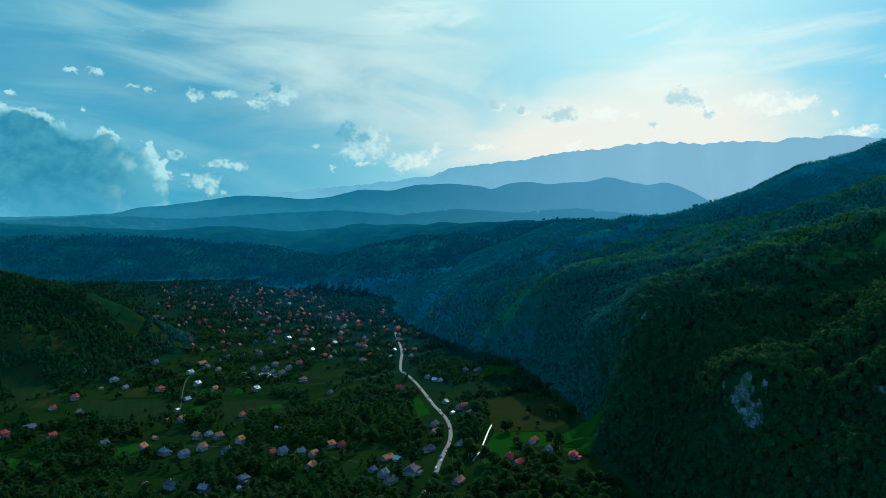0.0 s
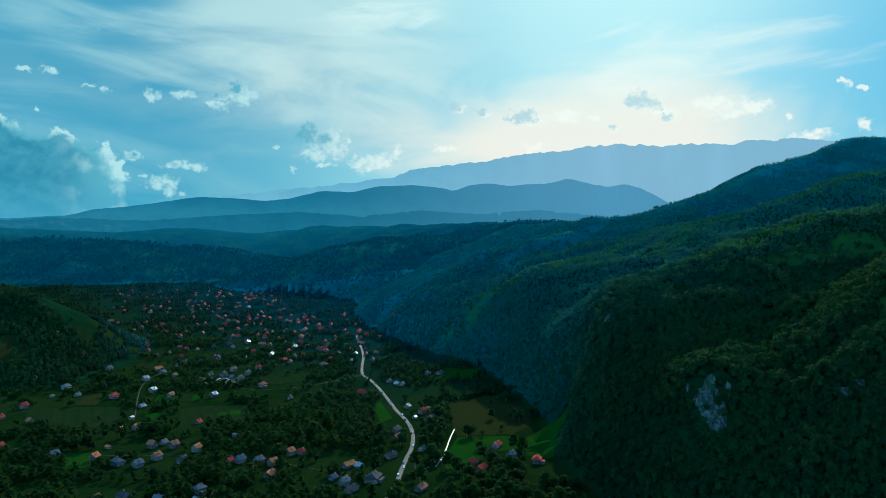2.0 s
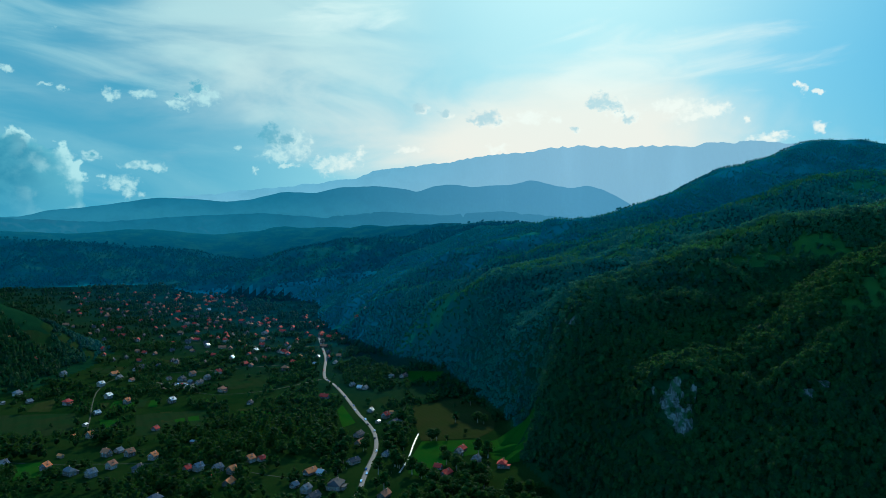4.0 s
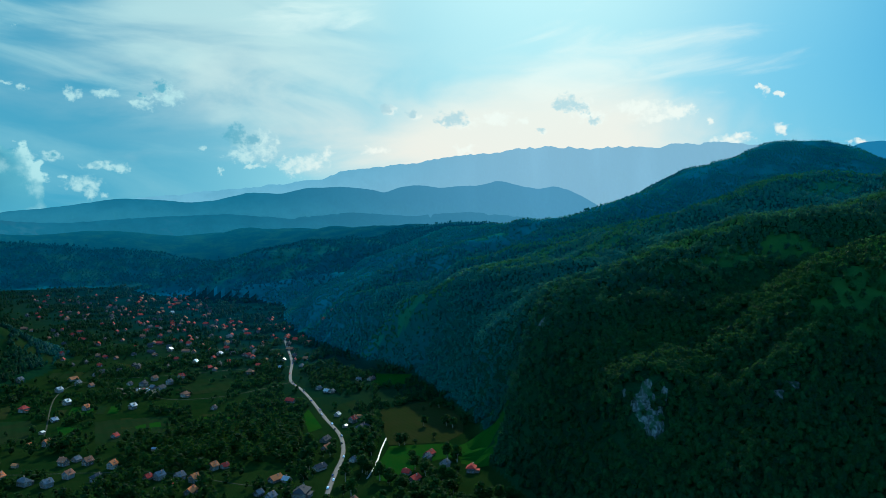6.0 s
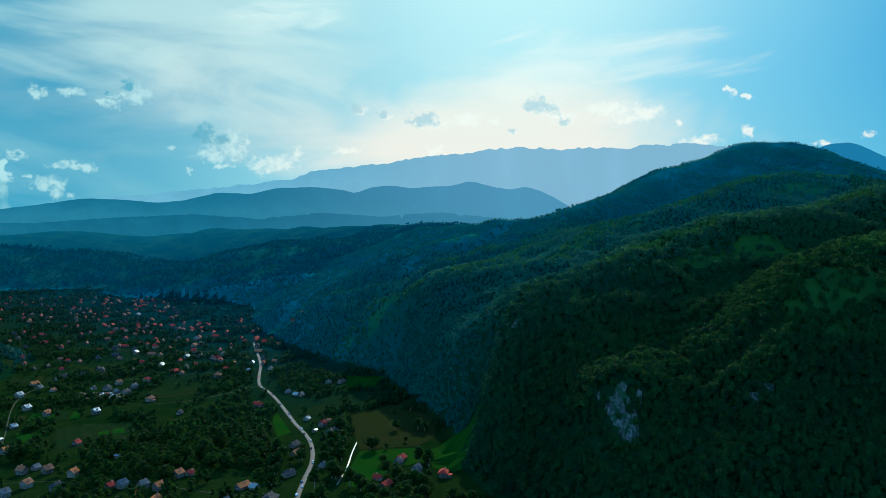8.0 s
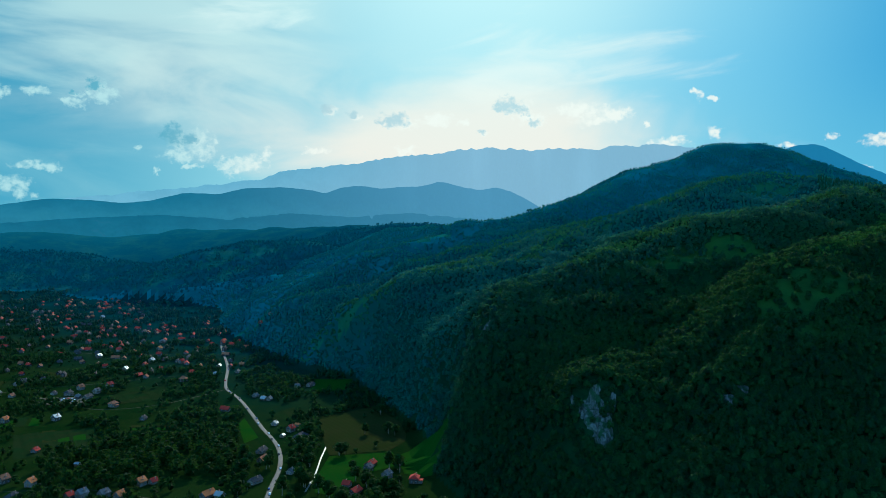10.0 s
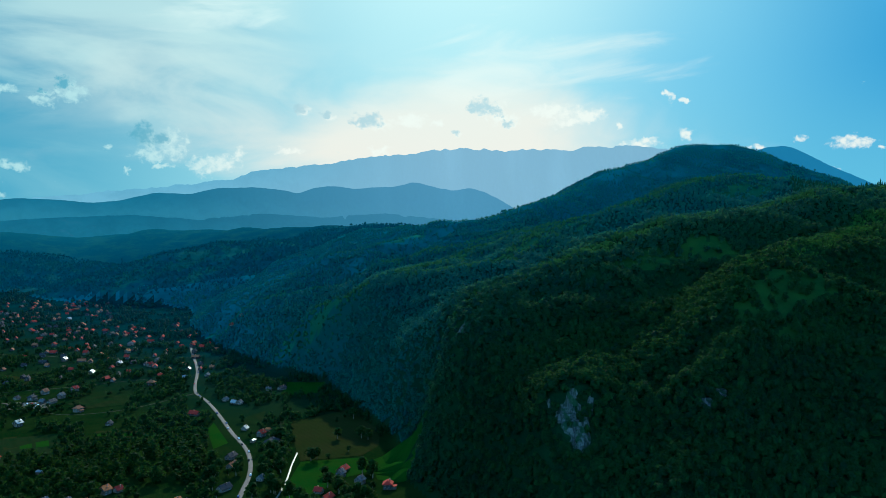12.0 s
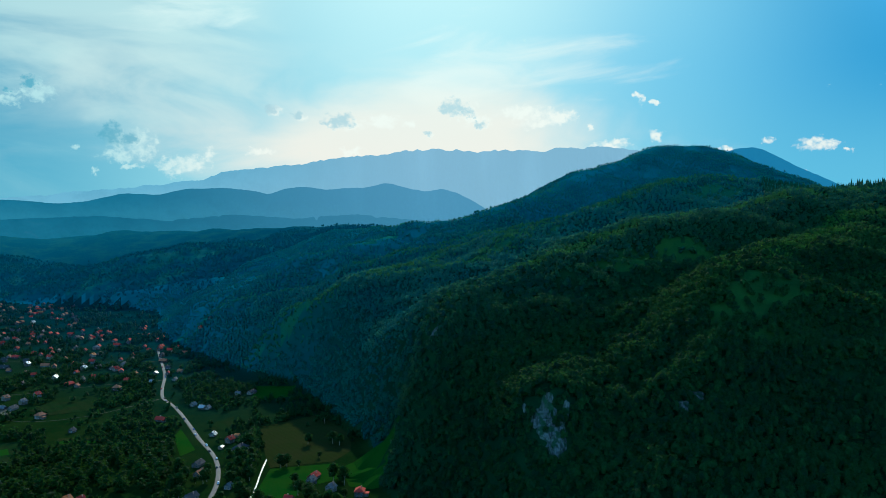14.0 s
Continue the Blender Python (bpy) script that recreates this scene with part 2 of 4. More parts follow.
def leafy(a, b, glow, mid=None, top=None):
    """Foliage: two greens tree by tree, some light through the leaves; mid and top are the pairs further up the valley,
    with blue haze painted in.
    """
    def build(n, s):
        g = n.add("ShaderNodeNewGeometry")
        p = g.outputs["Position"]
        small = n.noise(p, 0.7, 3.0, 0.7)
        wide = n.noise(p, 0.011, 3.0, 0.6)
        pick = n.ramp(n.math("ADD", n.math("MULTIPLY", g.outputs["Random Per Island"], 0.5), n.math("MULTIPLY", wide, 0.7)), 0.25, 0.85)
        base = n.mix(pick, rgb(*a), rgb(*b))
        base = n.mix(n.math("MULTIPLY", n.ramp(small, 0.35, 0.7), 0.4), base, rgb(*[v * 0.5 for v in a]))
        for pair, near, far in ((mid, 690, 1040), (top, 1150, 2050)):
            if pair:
                base = n.mix(valley_haze(n, p, near, far), base, n.mix(pick, rgb(*pair[0]), rgb(*pair[1])))
        n.put(s.inputs["Base Color"], base)
        s.inputs["Specular IOR Level"].default_value = 0.04
        t = n.add("ShaderNodeBsdfTranslucent")
        n.put(t.inputs[0], n.mix(0.3, base, rgb(0.06, 0.14, 0.02)))
        m = n.add("ShaderNodeMixShader")
        m.inputs[0].default_value = glow
        n.put(m.inputs[1], s.outputs[0])
        n.put(m.inputs[2], t.outputs[0])
        n.last = m.outputs[0]
    return build


def two_tone(a, b, scale, bump=0.3, dist=0.05, vary=0.0, shine=0.4):
    def build(n, s):
        p = place(n)
        f = n.noise(p, scale, 5.0, 0.65)
        g = n.noise(p, scale * 0.12, 3.0, 0.6)
        base = n.mix(n.ramp(n.math("ADD", n.math("MULTIPLY", f, 0.6), n.math("MULTIPLY", g, 0.4)), 0.35, 0.65), rgb(*a), rgb(*b))
        if vary:
            info = n.add("ShaderNodeObjectInfo")
            h = n.add("ShaderNodeHueSaturation")
            n.put(h.inputs["Value"], n.math("ADD", 1.0 - vary, n.math("MULTIPLY", info.outputs["Random"], 2 * vary)))
            n.put(h.inputs["Color"], base)
            base = h.outputs[0]
        s.inputs["Specular IOR Level"].default_value = shine
        n.put(s.inputs["Base Color"], base)
        relief(n, s, f, bump, dist)
    return build


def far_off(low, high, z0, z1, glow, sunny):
    """Remote mountains: the haze and sun shafts in front of them are painted into their emission."""
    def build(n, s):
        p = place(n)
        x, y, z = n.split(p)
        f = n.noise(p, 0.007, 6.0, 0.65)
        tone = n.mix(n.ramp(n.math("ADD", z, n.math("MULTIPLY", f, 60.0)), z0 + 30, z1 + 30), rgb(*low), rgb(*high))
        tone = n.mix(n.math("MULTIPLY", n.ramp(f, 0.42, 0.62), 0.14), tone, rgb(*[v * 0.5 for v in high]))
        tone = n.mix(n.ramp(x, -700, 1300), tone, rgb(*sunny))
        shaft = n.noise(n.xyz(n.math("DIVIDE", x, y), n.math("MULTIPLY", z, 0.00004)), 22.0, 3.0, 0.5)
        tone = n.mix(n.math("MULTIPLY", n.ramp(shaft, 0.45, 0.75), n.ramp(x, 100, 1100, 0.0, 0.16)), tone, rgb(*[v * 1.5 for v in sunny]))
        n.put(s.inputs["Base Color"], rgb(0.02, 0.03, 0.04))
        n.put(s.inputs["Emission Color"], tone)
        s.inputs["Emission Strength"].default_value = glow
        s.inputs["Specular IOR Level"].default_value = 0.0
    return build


# upper, mid and top tones hold the haze of distance in their base colour
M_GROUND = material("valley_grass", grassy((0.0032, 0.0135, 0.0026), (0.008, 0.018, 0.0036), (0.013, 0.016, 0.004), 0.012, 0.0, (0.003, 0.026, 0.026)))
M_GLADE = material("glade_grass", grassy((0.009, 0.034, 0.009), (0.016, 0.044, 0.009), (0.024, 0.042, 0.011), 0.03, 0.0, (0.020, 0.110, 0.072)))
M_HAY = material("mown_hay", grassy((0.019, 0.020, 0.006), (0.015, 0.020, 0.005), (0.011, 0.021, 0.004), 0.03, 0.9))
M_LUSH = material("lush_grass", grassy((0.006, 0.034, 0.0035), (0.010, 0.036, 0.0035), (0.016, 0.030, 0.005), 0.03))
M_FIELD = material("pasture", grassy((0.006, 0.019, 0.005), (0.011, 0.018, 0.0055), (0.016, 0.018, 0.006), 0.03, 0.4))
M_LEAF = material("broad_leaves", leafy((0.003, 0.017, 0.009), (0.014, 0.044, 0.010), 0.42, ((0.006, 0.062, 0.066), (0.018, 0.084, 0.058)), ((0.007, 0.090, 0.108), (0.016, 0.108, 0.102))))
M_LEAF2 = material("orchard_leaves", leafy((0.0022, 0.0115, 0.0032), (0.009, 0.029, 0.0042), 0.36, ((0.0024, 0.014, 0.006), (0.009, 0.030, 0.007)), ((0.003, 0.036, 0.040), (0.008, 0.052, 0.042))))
# lighter yellow-green leaf: sunlight on the crests, put into the colour
M_LEAF_SUN = material("sunlit_leaves", leafy((0.012, 0.046, 0.012), (0.032, 0.080, 0.012), 0.48, ((0.014, 0.075, 0.040), (0.034, 0.105, 0.034)), ((0.012, 0.112, 0.104), (0.028, 0.128, 0.092))))
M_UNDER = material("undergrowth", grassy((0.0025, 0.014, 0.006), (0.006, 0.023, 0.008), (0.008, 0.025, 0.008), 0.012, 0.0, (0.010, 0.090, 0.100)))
M_FIR = material("fir_needles", leafy((0.005, 0.035, 0.018), (0.010, 0.050, 0.022), 0.12))
M_BARK = material("bark", two_tone((0.10, 0.075, 0.05), (0.16, 0.13, 0.10), 3.0))
M_ROAD = material("asphalt", two_tone((0.046, 0.040, 0.039), (0.066, 0.056, 0.053), 0.8, 0.3, 0.05, 0.0, 0.1), 0.8)
M_VERGE = material("gravel", two_tone((0.060, 0.048, 0.036), (0.028, 0.030, 0.016), 0.8, 0.3, 0.05, 0.0, 0.05))
M_TRACK = material("earth_track", two_tone((0.026, 0.023, 0.015), (0.012, 0.018, 0.007), 0.5, 0.3, 0.05, 0.0, 0.05))
# pale gravel tone stands in for the sky reflected by the stream
M_STREAM = material("sky_shine_gravel", two_tone((0.150, 0.125, 0.105), (0.080, 0.072, 0.056), 0.5), 0.5)
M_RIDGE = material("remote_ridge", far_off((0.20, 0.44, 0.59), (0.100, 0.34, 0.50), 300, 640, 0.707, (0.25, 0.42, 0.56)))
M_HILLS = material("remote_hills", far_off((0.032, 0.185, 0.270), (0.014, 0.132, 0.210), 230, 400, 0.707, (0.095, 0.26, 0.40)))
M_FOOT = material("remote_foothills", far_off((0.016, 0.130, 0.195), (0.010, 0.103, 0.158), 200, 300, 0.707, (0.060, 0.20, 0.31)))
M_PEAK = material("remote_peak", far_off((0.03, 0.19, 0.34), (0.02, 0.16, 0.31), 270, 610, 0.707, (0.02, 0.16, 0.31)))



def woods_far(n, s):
    """Hills beyond the village, a backdrop: the blue haze in front is painted in as emission that grows with distance.
    """
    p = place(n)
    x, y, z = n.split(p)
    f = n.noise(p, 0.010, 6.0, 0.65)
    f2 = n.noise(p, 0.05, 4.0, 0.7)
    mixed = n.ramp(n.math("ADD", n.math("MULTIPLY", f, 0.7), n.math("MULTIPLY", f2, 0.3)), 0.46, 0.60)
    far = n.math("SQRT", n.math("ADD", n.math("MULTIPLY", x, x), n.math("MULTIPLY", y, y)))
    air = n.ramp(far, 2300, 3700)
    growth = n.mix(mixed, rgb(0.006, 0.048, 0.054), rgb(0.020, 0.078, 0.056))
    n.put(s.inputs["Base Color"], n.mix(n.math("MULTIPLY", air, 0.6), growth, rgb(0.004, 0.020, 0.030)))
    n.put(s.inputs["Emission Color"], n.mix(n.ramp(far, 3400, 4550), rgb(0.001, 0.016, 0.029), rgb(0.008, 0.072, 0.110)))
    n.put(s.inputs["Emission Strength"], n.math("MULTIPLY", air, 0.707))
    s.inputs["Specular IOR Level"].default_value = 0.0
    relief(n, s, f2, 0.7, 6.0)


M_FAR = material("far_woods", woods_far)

# ---- ground ----
SPINES = [  # crest lines of hills and spurs: places and heights, side slope, softness of the crest
    ("near_crest", [(129, 924, 42), (182, 899, 109), (279, 906, 167), (360, 917, 195), (434, 958, 217), (501, 972, 232), (581, 981, 242), (713, 1009, 262), (830, 1040, 276), (1064, 1064, 287)], 0.52, 42),
    ("near_ridge", [(189, 616, 14), (249, 651, 70), (301, 713, 118), (490, 771, 193), (563, 812, 208), (727, 918, 234), (910, 966, 273)], 0.55, 38),
    ("rock_spur", [(270, 560, 25), (300, 590, 70), (340, 640, 112), (430, 715, 165)], 0.6, 18),
    ("mid_crest", [(221, 1322, 147), (400, 1424, 192), (487, 1420, 214), (556, 1418, 231), (622, 1418, 252), (770, 1457, 298), (888, 1532, 322), (1060, 1491, 304)], 0.50, 44),
    ("summit", [(325, 2449, 213), (368, 1865, 224), (500, 1763, 239), (543, 1739, 258), (685, 1865, 287), (913, 2030, 369), (1163, 2146, 441), (1273, 2164, 449), (1324, 2152, 437), (1337, 2076, 386), (1252, 1735, 311), (1231, 1523, 291), (1322, 1358, 270)], 0.48, 31),
    ("spur_c", [(346, 1768, 206), (284, 1753, 195), (190, 1789, 167), (97, 1852, 125), (6, 1945, 81), (-112, 2114, 22)], 0.62, 36),
    ("spur_b", [(622, 1418, 252), (347, 1551, 185), (249, 1544, 157), (141, 1597, 116), (29, 1694, 76), (-70, 1788, 22)], 0.64, 36),
    ("spur_a", [(487, 1400, 210), (349, 1221, 176), (284, 1278, 160), (221, 1322, 148), (161, 1334, 112), (102, 1389, 64), (60, 1441, 20)], 0.66, 36),
    ("bare_hill", [(462, 2520, 196), (280, 2673, 151), (183, 2768, 147), (118, 2855, 171), (-59, 2968, 171), (-158, 2918, 153), (-302, 2878, 112), (-454, 2912, 62), (-603, 2946, 34)], 0.34, 56),
    ("back_hill", [(557, 3397, 231), (326, 3680, 224), (60, 3856, 215), (-182, 4026, 206), (-395, 4076, 206), (-493, 3983, 158), (-633, 4014, 137), (-882, 3956, 110), (-1015, 3986, 83)], 0.26, 84),
    ("far_left", [(-1562, 3256, 174), (-1125, 3318, 159), (-750, 3406, 124), (-412, 3318, 74)], 0.26, 70),
    ("far_rise", [(-1956, 3723, 214), (-1338, 3929, 181), (-1029, 4032, 201), (-720, 4083, 175), (-308, 4238, 203), (52, 4289, 189), (310, 4341, 210)], 0.24, 98),
    ("left_hill", [(-1260, 1400, 210), (-966, 1400, 176), (-732, 1399, 134), (-640, 1397, 109), (-554, 1396, 67), (-476, 1400, 14)], 0.45, 35),
    ("left_back", [(-2660, 3360, 266), (-1900, 3221, 196), (-1686, 3220, 164), (-1406, 3079, 126), (-1186, 2937, 76), (-1036, 2870, 21)], 0.32, 56),
]
# rock steps in the slope: east, north, heading, half width, height
BENCHES = [(234, 652, -20, 23, 18), (338, 634, -28, 11, 7), (322, 627, -28, 9, 5), (198, 836, -13, 10, 6)]
# where the slope meets the valley floor: northing, easting
FOOT = ((420, 658, 826, 910, 994, 1106, 1302, 1400, 1540, 1788, 2114, 2520, 2800), (165, 157, 136, 157, 154, 133, 119, 59, 0, -84, -140, -238, -840))
RNG = np.random.RandomState(7)
WAVES = [(RNG.uniform(0, 2 * math.pi), RNG.uniform(0, 2 * math.pi, 2)) for _ in range(60)]


def ripple(x, y, size, octaves=4, first=0):
    """Rolling relief between -1 and 1, of about the given wavelength in metres."""
    total, amp, norm = np.zeros_like(x), 1.0, 0.0
    for o in range(octaves):
        part = np.zeros_like(x)
        for turn, (pa, pb) in WAVES[(first + 5 * o) % 55:(first + 5 * o) % 55 + 5]:
            k = 2 * math.pi / size * 2 ** o
            part += np.sin(k * (x * math.cos(turn) + y * math.sin(turn)) + pa + 1.3 * np.sin(0.6 * k * (x * math.sin(turn) - y * math.cos(turn)) + pb))
        total += amp * part / 3.0
        norm += amp
        amp *= 0.5
    return total / norm


def smooth(a, b, v):
    s = np.clip((v - a) / (b - a), 0, 1)
    return s * s * (3 - 2 * s)


def base_height(x, y):
    far = smooth(3000, 4500, np.hypot(x, y))
    return 1.2 * ripple(x, y, 590, 2, 3) + 8 * smooth(420, 980, -x) + 20 * smooth(2100, 3100, y) + far * (130 + 22 * ripple(x, y, 900, 3, 11) + 14 * ripple(x, y, 330, 2, 31))


def height(x, y):
    x, y = np.asarray(x, float), np.asarray(y, float)
    floor = base_height(x, y)
    wobx, woby = x + 20 * ripple(x, y, 266, 2, 17), y + 20 * ripple(x, y, 266, 2, 29)
    best = floor.copy()
    k = 5.6
    acc = np.zeros_like(x)
    tops, close = [], np.full_like(x, 1e4)
    for _, pts, slope, soft in SPINES:
        top = np.full_like(x, -1e4)
        for (x0, y0, z0), (x1, y1, z1) in zip(pts, pts[1:]):
            ux, uy = x1 - x0, y1 - y0
            s = np.clip(((wobx - x0) * ux + (woby - y0) * uy) / (ux * ux + uy * uy), 0, 1)
            d = np.hypot(wobx - x0 - s * ux, woby - y0 - s * uy)
            close = np.minimum(close, d)
            top = np.maximum(top, z0 + s * (z1 - z0) - slope * (np.sqrt(d * d + soft * soft) - soft))
        tops.append(top)
        best = np.maximum(best, top)
    for top in tops + [floor]:
        acc += np.exp(np.clip((top - best) / k, -40, 0))
    z = best + k * np.log(acc) * 0.6
    foot = np.interp(y, FOOT[0], FOOT[1])
    edge_ = np.maximum(smooth(foot - 8, foot + 67, x), smooth(400, 560, -x))
    z = floor + (z - floor) * edge_
    rise = smooth(8, 84, z - floor)
    gully = np.abs(ripple(x, y, 168, 3, 41))
    for cx, cy, turn, span, step in BENCHES:
        n0, n1 = -math.sin(radians(turn)), math.cos(radians(turn))
        ahead, across = (x - cx) * n0 + (y - cy) * n1, (x - cx) * n1 - (y - cy) * n0
        z = z + step * smooth(-2, 7, ahead) * np.exp(-(across / span) ** 2) * np.exp(-(np.maximum(ahead, 0) / (2.2 * span)) ** 2)
    along, over = 0.85 * wobx - 0.53 * woby, 0.53 * wobx + 0.85 * woby
    ribs = 0.42 - np.abs(ripple(0.33 * along, over, 215, 2, 8)) - 0.45 * np.abs(ripple(0.4 * along, over, 96, 2, 20))
    z = z + smooth(10, 70, z - floor) * smooth(12, 90, close) * smooth(150, 350, x + 0.35 * (y - 900)) * smooth(3200, 2200, y) * (24 - 11 * smooth(1000, 1300, y + 0.3 * x)) * ribs
    return z + rise * (5.6 * ripple(x, y, 210, 3, 5) - 5.6 * gully + 2.8)


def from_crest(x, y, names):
    """How far a place is from the nearest of the named crest lines."""
    close = np.full_like(x, 1e4)
    for name, pts, _, _ in SPINES:
        for (x0, y0, _), (x1, y1, _) in zip(pts, pts[1:]) if name in names else ():
            ux, uy = x1 - x0, y1 - y0
            s = np.clip(((x - x0) * ux + (y - y0) * uy) / (ux * ux + uy * uy), 0, 1)
            close = np.minimum(close, np.hypot(x - x0 - s * ux, y - y0 - s * uy))
    return close


def rise_at(x, y):
    return height(x, y) - base_height(x, y)


def mesh_of(name, verts, faces, mat, smooth_shade=False):
    """A mesh from arrays of corners and of faces (all with as many corners)."""
    verts, faces = np.asarray(verts, np.float32), np.asarray(faces, np.int32)
    me = bpy.data.meshes.new(name)
    n, c = faces.shape
    me.vertices.add(len(verts))
    me.vertices.foreach_set("co", verts.ravel())
    me.loops.add(n * c)
    me.loops.foreach_set("vertex_index", faces.ravel())
    me.polygons.add(n)
    me.polygons.foreach_set("loop_start", np.arange(0, n * c, c, dtype=np.int32))
    me.polygons.foreach_set("use_smooth", np.full(n, smooth_shade))
    me.update(calc_edges=True)
    me.materials.append(mat)
    return me


def grid_faces(rows, cols, closed=False):
    i, j = np.meshgrid(np.arange(rows - 1), np.arange(cols if closed else cols - 1), indexing="ij")
    j2 = (j + 1) % cols
    return np.stack([i * cols + j, (i + 1) * cols + j, (i + 1) * cols + j2, i * cols + j2], -1).reshape(-1, 4)


# meadows in the woods: east, north, half length, half width, turn
GLADES = [(176, 1338, 75, 5, -0.75), (262, 1310, 45, 5, 0.1), (190, 1570, 90, 6, -0.55), (240, 1770, 80, 7, -0.4), (462, 716, 66, 25, 0.35), (420, 662, 20, 11, 0.3), (440, 873, 76, 24, 0.0), (548, 1385, 46, 9, 0.6), (868, 1435, 88, 34, 0.45), (462, 1260, 63, 11, 0.5), (336, 1260, 56, 10, -0.4), (700, 1722, 98, 20, 0.5), (980, 1820, 84, 22, 0.3), (252, 1414, 42, 10, -0.3)]


def glade(x, y):
    hit = from_crest(x, y, ("spur_a", "spur_b", "spur_c", "mid_crest", "bare_hill")) < 3 + 15 * ripple(x, y, 90, 3, 12)
    for ex, no, a, b, t in GLADES:
        u = (x - ex) * math.cos(t) + (y - no) * math.sin(t)
        v = -(x - ex) * math.sin(t) + (y - no) * math.cos(t)
        hit |= u * u / a / a + v * v / b / b < 1 + 0.5 * ripple(x, y, 32, 2, 3)
    return hit


turns = np.radians(np.concatenate([np.arange(-180, -40, 4.0), np.arange(-40, 54, 0.22), np.arange(54, 180, 4.0)]))
rings = np.concatenate([[0.5, 90, 180, 260, 330], 370 * (4980 / 370) ** np.linspace(0, 1, 440)])
rr, aa = np.meshgrid(rings, turns, indexing="ij")
gx, gy = rr * np.sin(aa), rr * np.cos(aa) - 40
ground = new("ground", mesh_of("ground", np.stack([gx, gy, height(gx, gy)], -1).reshape(-1, 3), grid_faces(len(rings), len(turns), True)[:, ::-1], M_GROUND, True))
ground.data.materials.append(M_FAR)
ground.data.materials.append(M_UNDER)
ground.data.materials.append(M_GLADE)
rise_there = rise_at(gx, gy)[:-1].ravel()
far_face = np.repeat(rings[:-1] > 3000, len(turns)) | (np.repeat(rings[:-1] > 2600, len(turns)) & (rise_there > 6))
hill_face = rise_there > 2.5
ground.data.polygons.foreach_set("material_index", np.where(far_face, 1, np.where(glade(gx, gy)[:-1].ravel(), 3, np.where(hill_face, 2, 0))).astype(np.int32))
tagged(ground, "green valley floor rising into rounded wooded mountain slopes", "ground", kind="structure")


def ridge(name, profile, dist, foot, mat, label, jag):
    """A remote mountain chain: its skyline by azimuth and elevation in degrees, at that distance."""
    a = np.arange(profile[0][0], profile[-1][0], 0.06)
    e = np.interp(a, [p[0] for p in profile], [p[1] for p in profile])
    e = np.convolve(np.pad(e, 6, "edge"), np.ones(13) / 13, "valid")
    e = e + jag * (ripple(a * 40, a * 0, 90, 3, 9) * 0.55 - np.abs(ripple(a * 40, a * 0 + 7, 62, 3, 23)) * 0.7 + 0.15)
    steps = np.linspace(0, 1, 26)
    s, aa = np.meshgrid(steps, np.radians(a), indexing="ij")
    top = 224 + dist * np.tan(np.radians(np.tile(e, (len(steps), 1))))
    gul = ripple(np.degrees(aa) * 70, s * 300, 130, 3, 13)
    r = dist - 300 * s - 45 * gul * s
    z = foot + (top - foot) * (1 - s) ** 0.9 + 10 * gul * s * (1 - s) * 4
    front = np.stack([r * np.sin(aa), r * np.cos(aa), z], -1).reshape(-1, 3)
    return tagged(new(name, mesh_of(name, front, grid_faces(len(steps), len(a)), mat, True)), label, "mountains", kind="structure")


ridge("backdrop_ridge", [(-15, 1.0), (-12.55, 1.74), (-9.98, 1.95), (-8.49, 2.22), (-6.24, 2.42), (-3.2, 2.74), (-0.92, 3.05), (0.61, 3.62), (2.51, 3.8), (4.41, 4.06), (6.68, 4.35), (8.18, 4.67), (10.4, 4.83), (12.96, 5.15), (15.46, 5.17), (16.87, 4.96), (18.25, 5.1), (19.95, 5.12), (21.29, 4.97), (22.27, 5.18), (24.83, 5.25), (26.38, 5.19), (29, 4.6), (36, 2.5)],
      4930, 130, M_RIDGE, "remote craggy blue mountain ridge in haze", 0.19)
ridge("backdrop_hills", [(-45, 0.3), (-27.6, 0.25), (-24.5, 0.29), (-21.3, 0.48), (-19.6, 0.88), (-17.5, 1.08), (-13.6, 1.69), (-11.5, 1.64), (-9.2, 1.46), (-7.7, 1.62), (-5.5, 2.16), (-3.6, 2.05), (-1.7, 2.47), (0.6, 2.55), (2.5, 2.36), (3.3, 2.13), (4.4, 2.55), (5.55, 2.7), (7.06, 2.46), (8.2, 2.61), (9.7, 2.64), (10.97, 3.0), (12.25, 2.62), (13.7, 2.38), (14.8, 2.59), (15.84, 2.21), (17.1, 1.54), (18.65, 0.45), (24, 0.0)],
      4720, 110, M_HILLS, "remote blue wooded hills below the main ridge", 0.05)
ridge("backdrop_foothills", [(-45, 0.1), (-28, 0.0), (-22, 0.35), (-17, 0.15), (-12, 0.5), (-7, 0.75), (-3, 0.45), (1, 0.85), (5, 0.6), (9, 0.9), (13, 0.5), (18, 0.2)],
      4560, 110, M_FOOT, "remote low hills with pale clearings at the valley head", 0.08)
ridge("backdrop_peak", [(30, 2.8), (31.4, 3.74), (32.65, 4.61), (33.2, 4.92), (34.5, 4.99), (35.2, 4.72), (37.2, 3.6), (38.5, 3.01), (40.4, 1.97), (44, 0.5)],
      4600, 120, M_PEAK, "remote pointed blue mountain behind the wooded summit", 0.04)

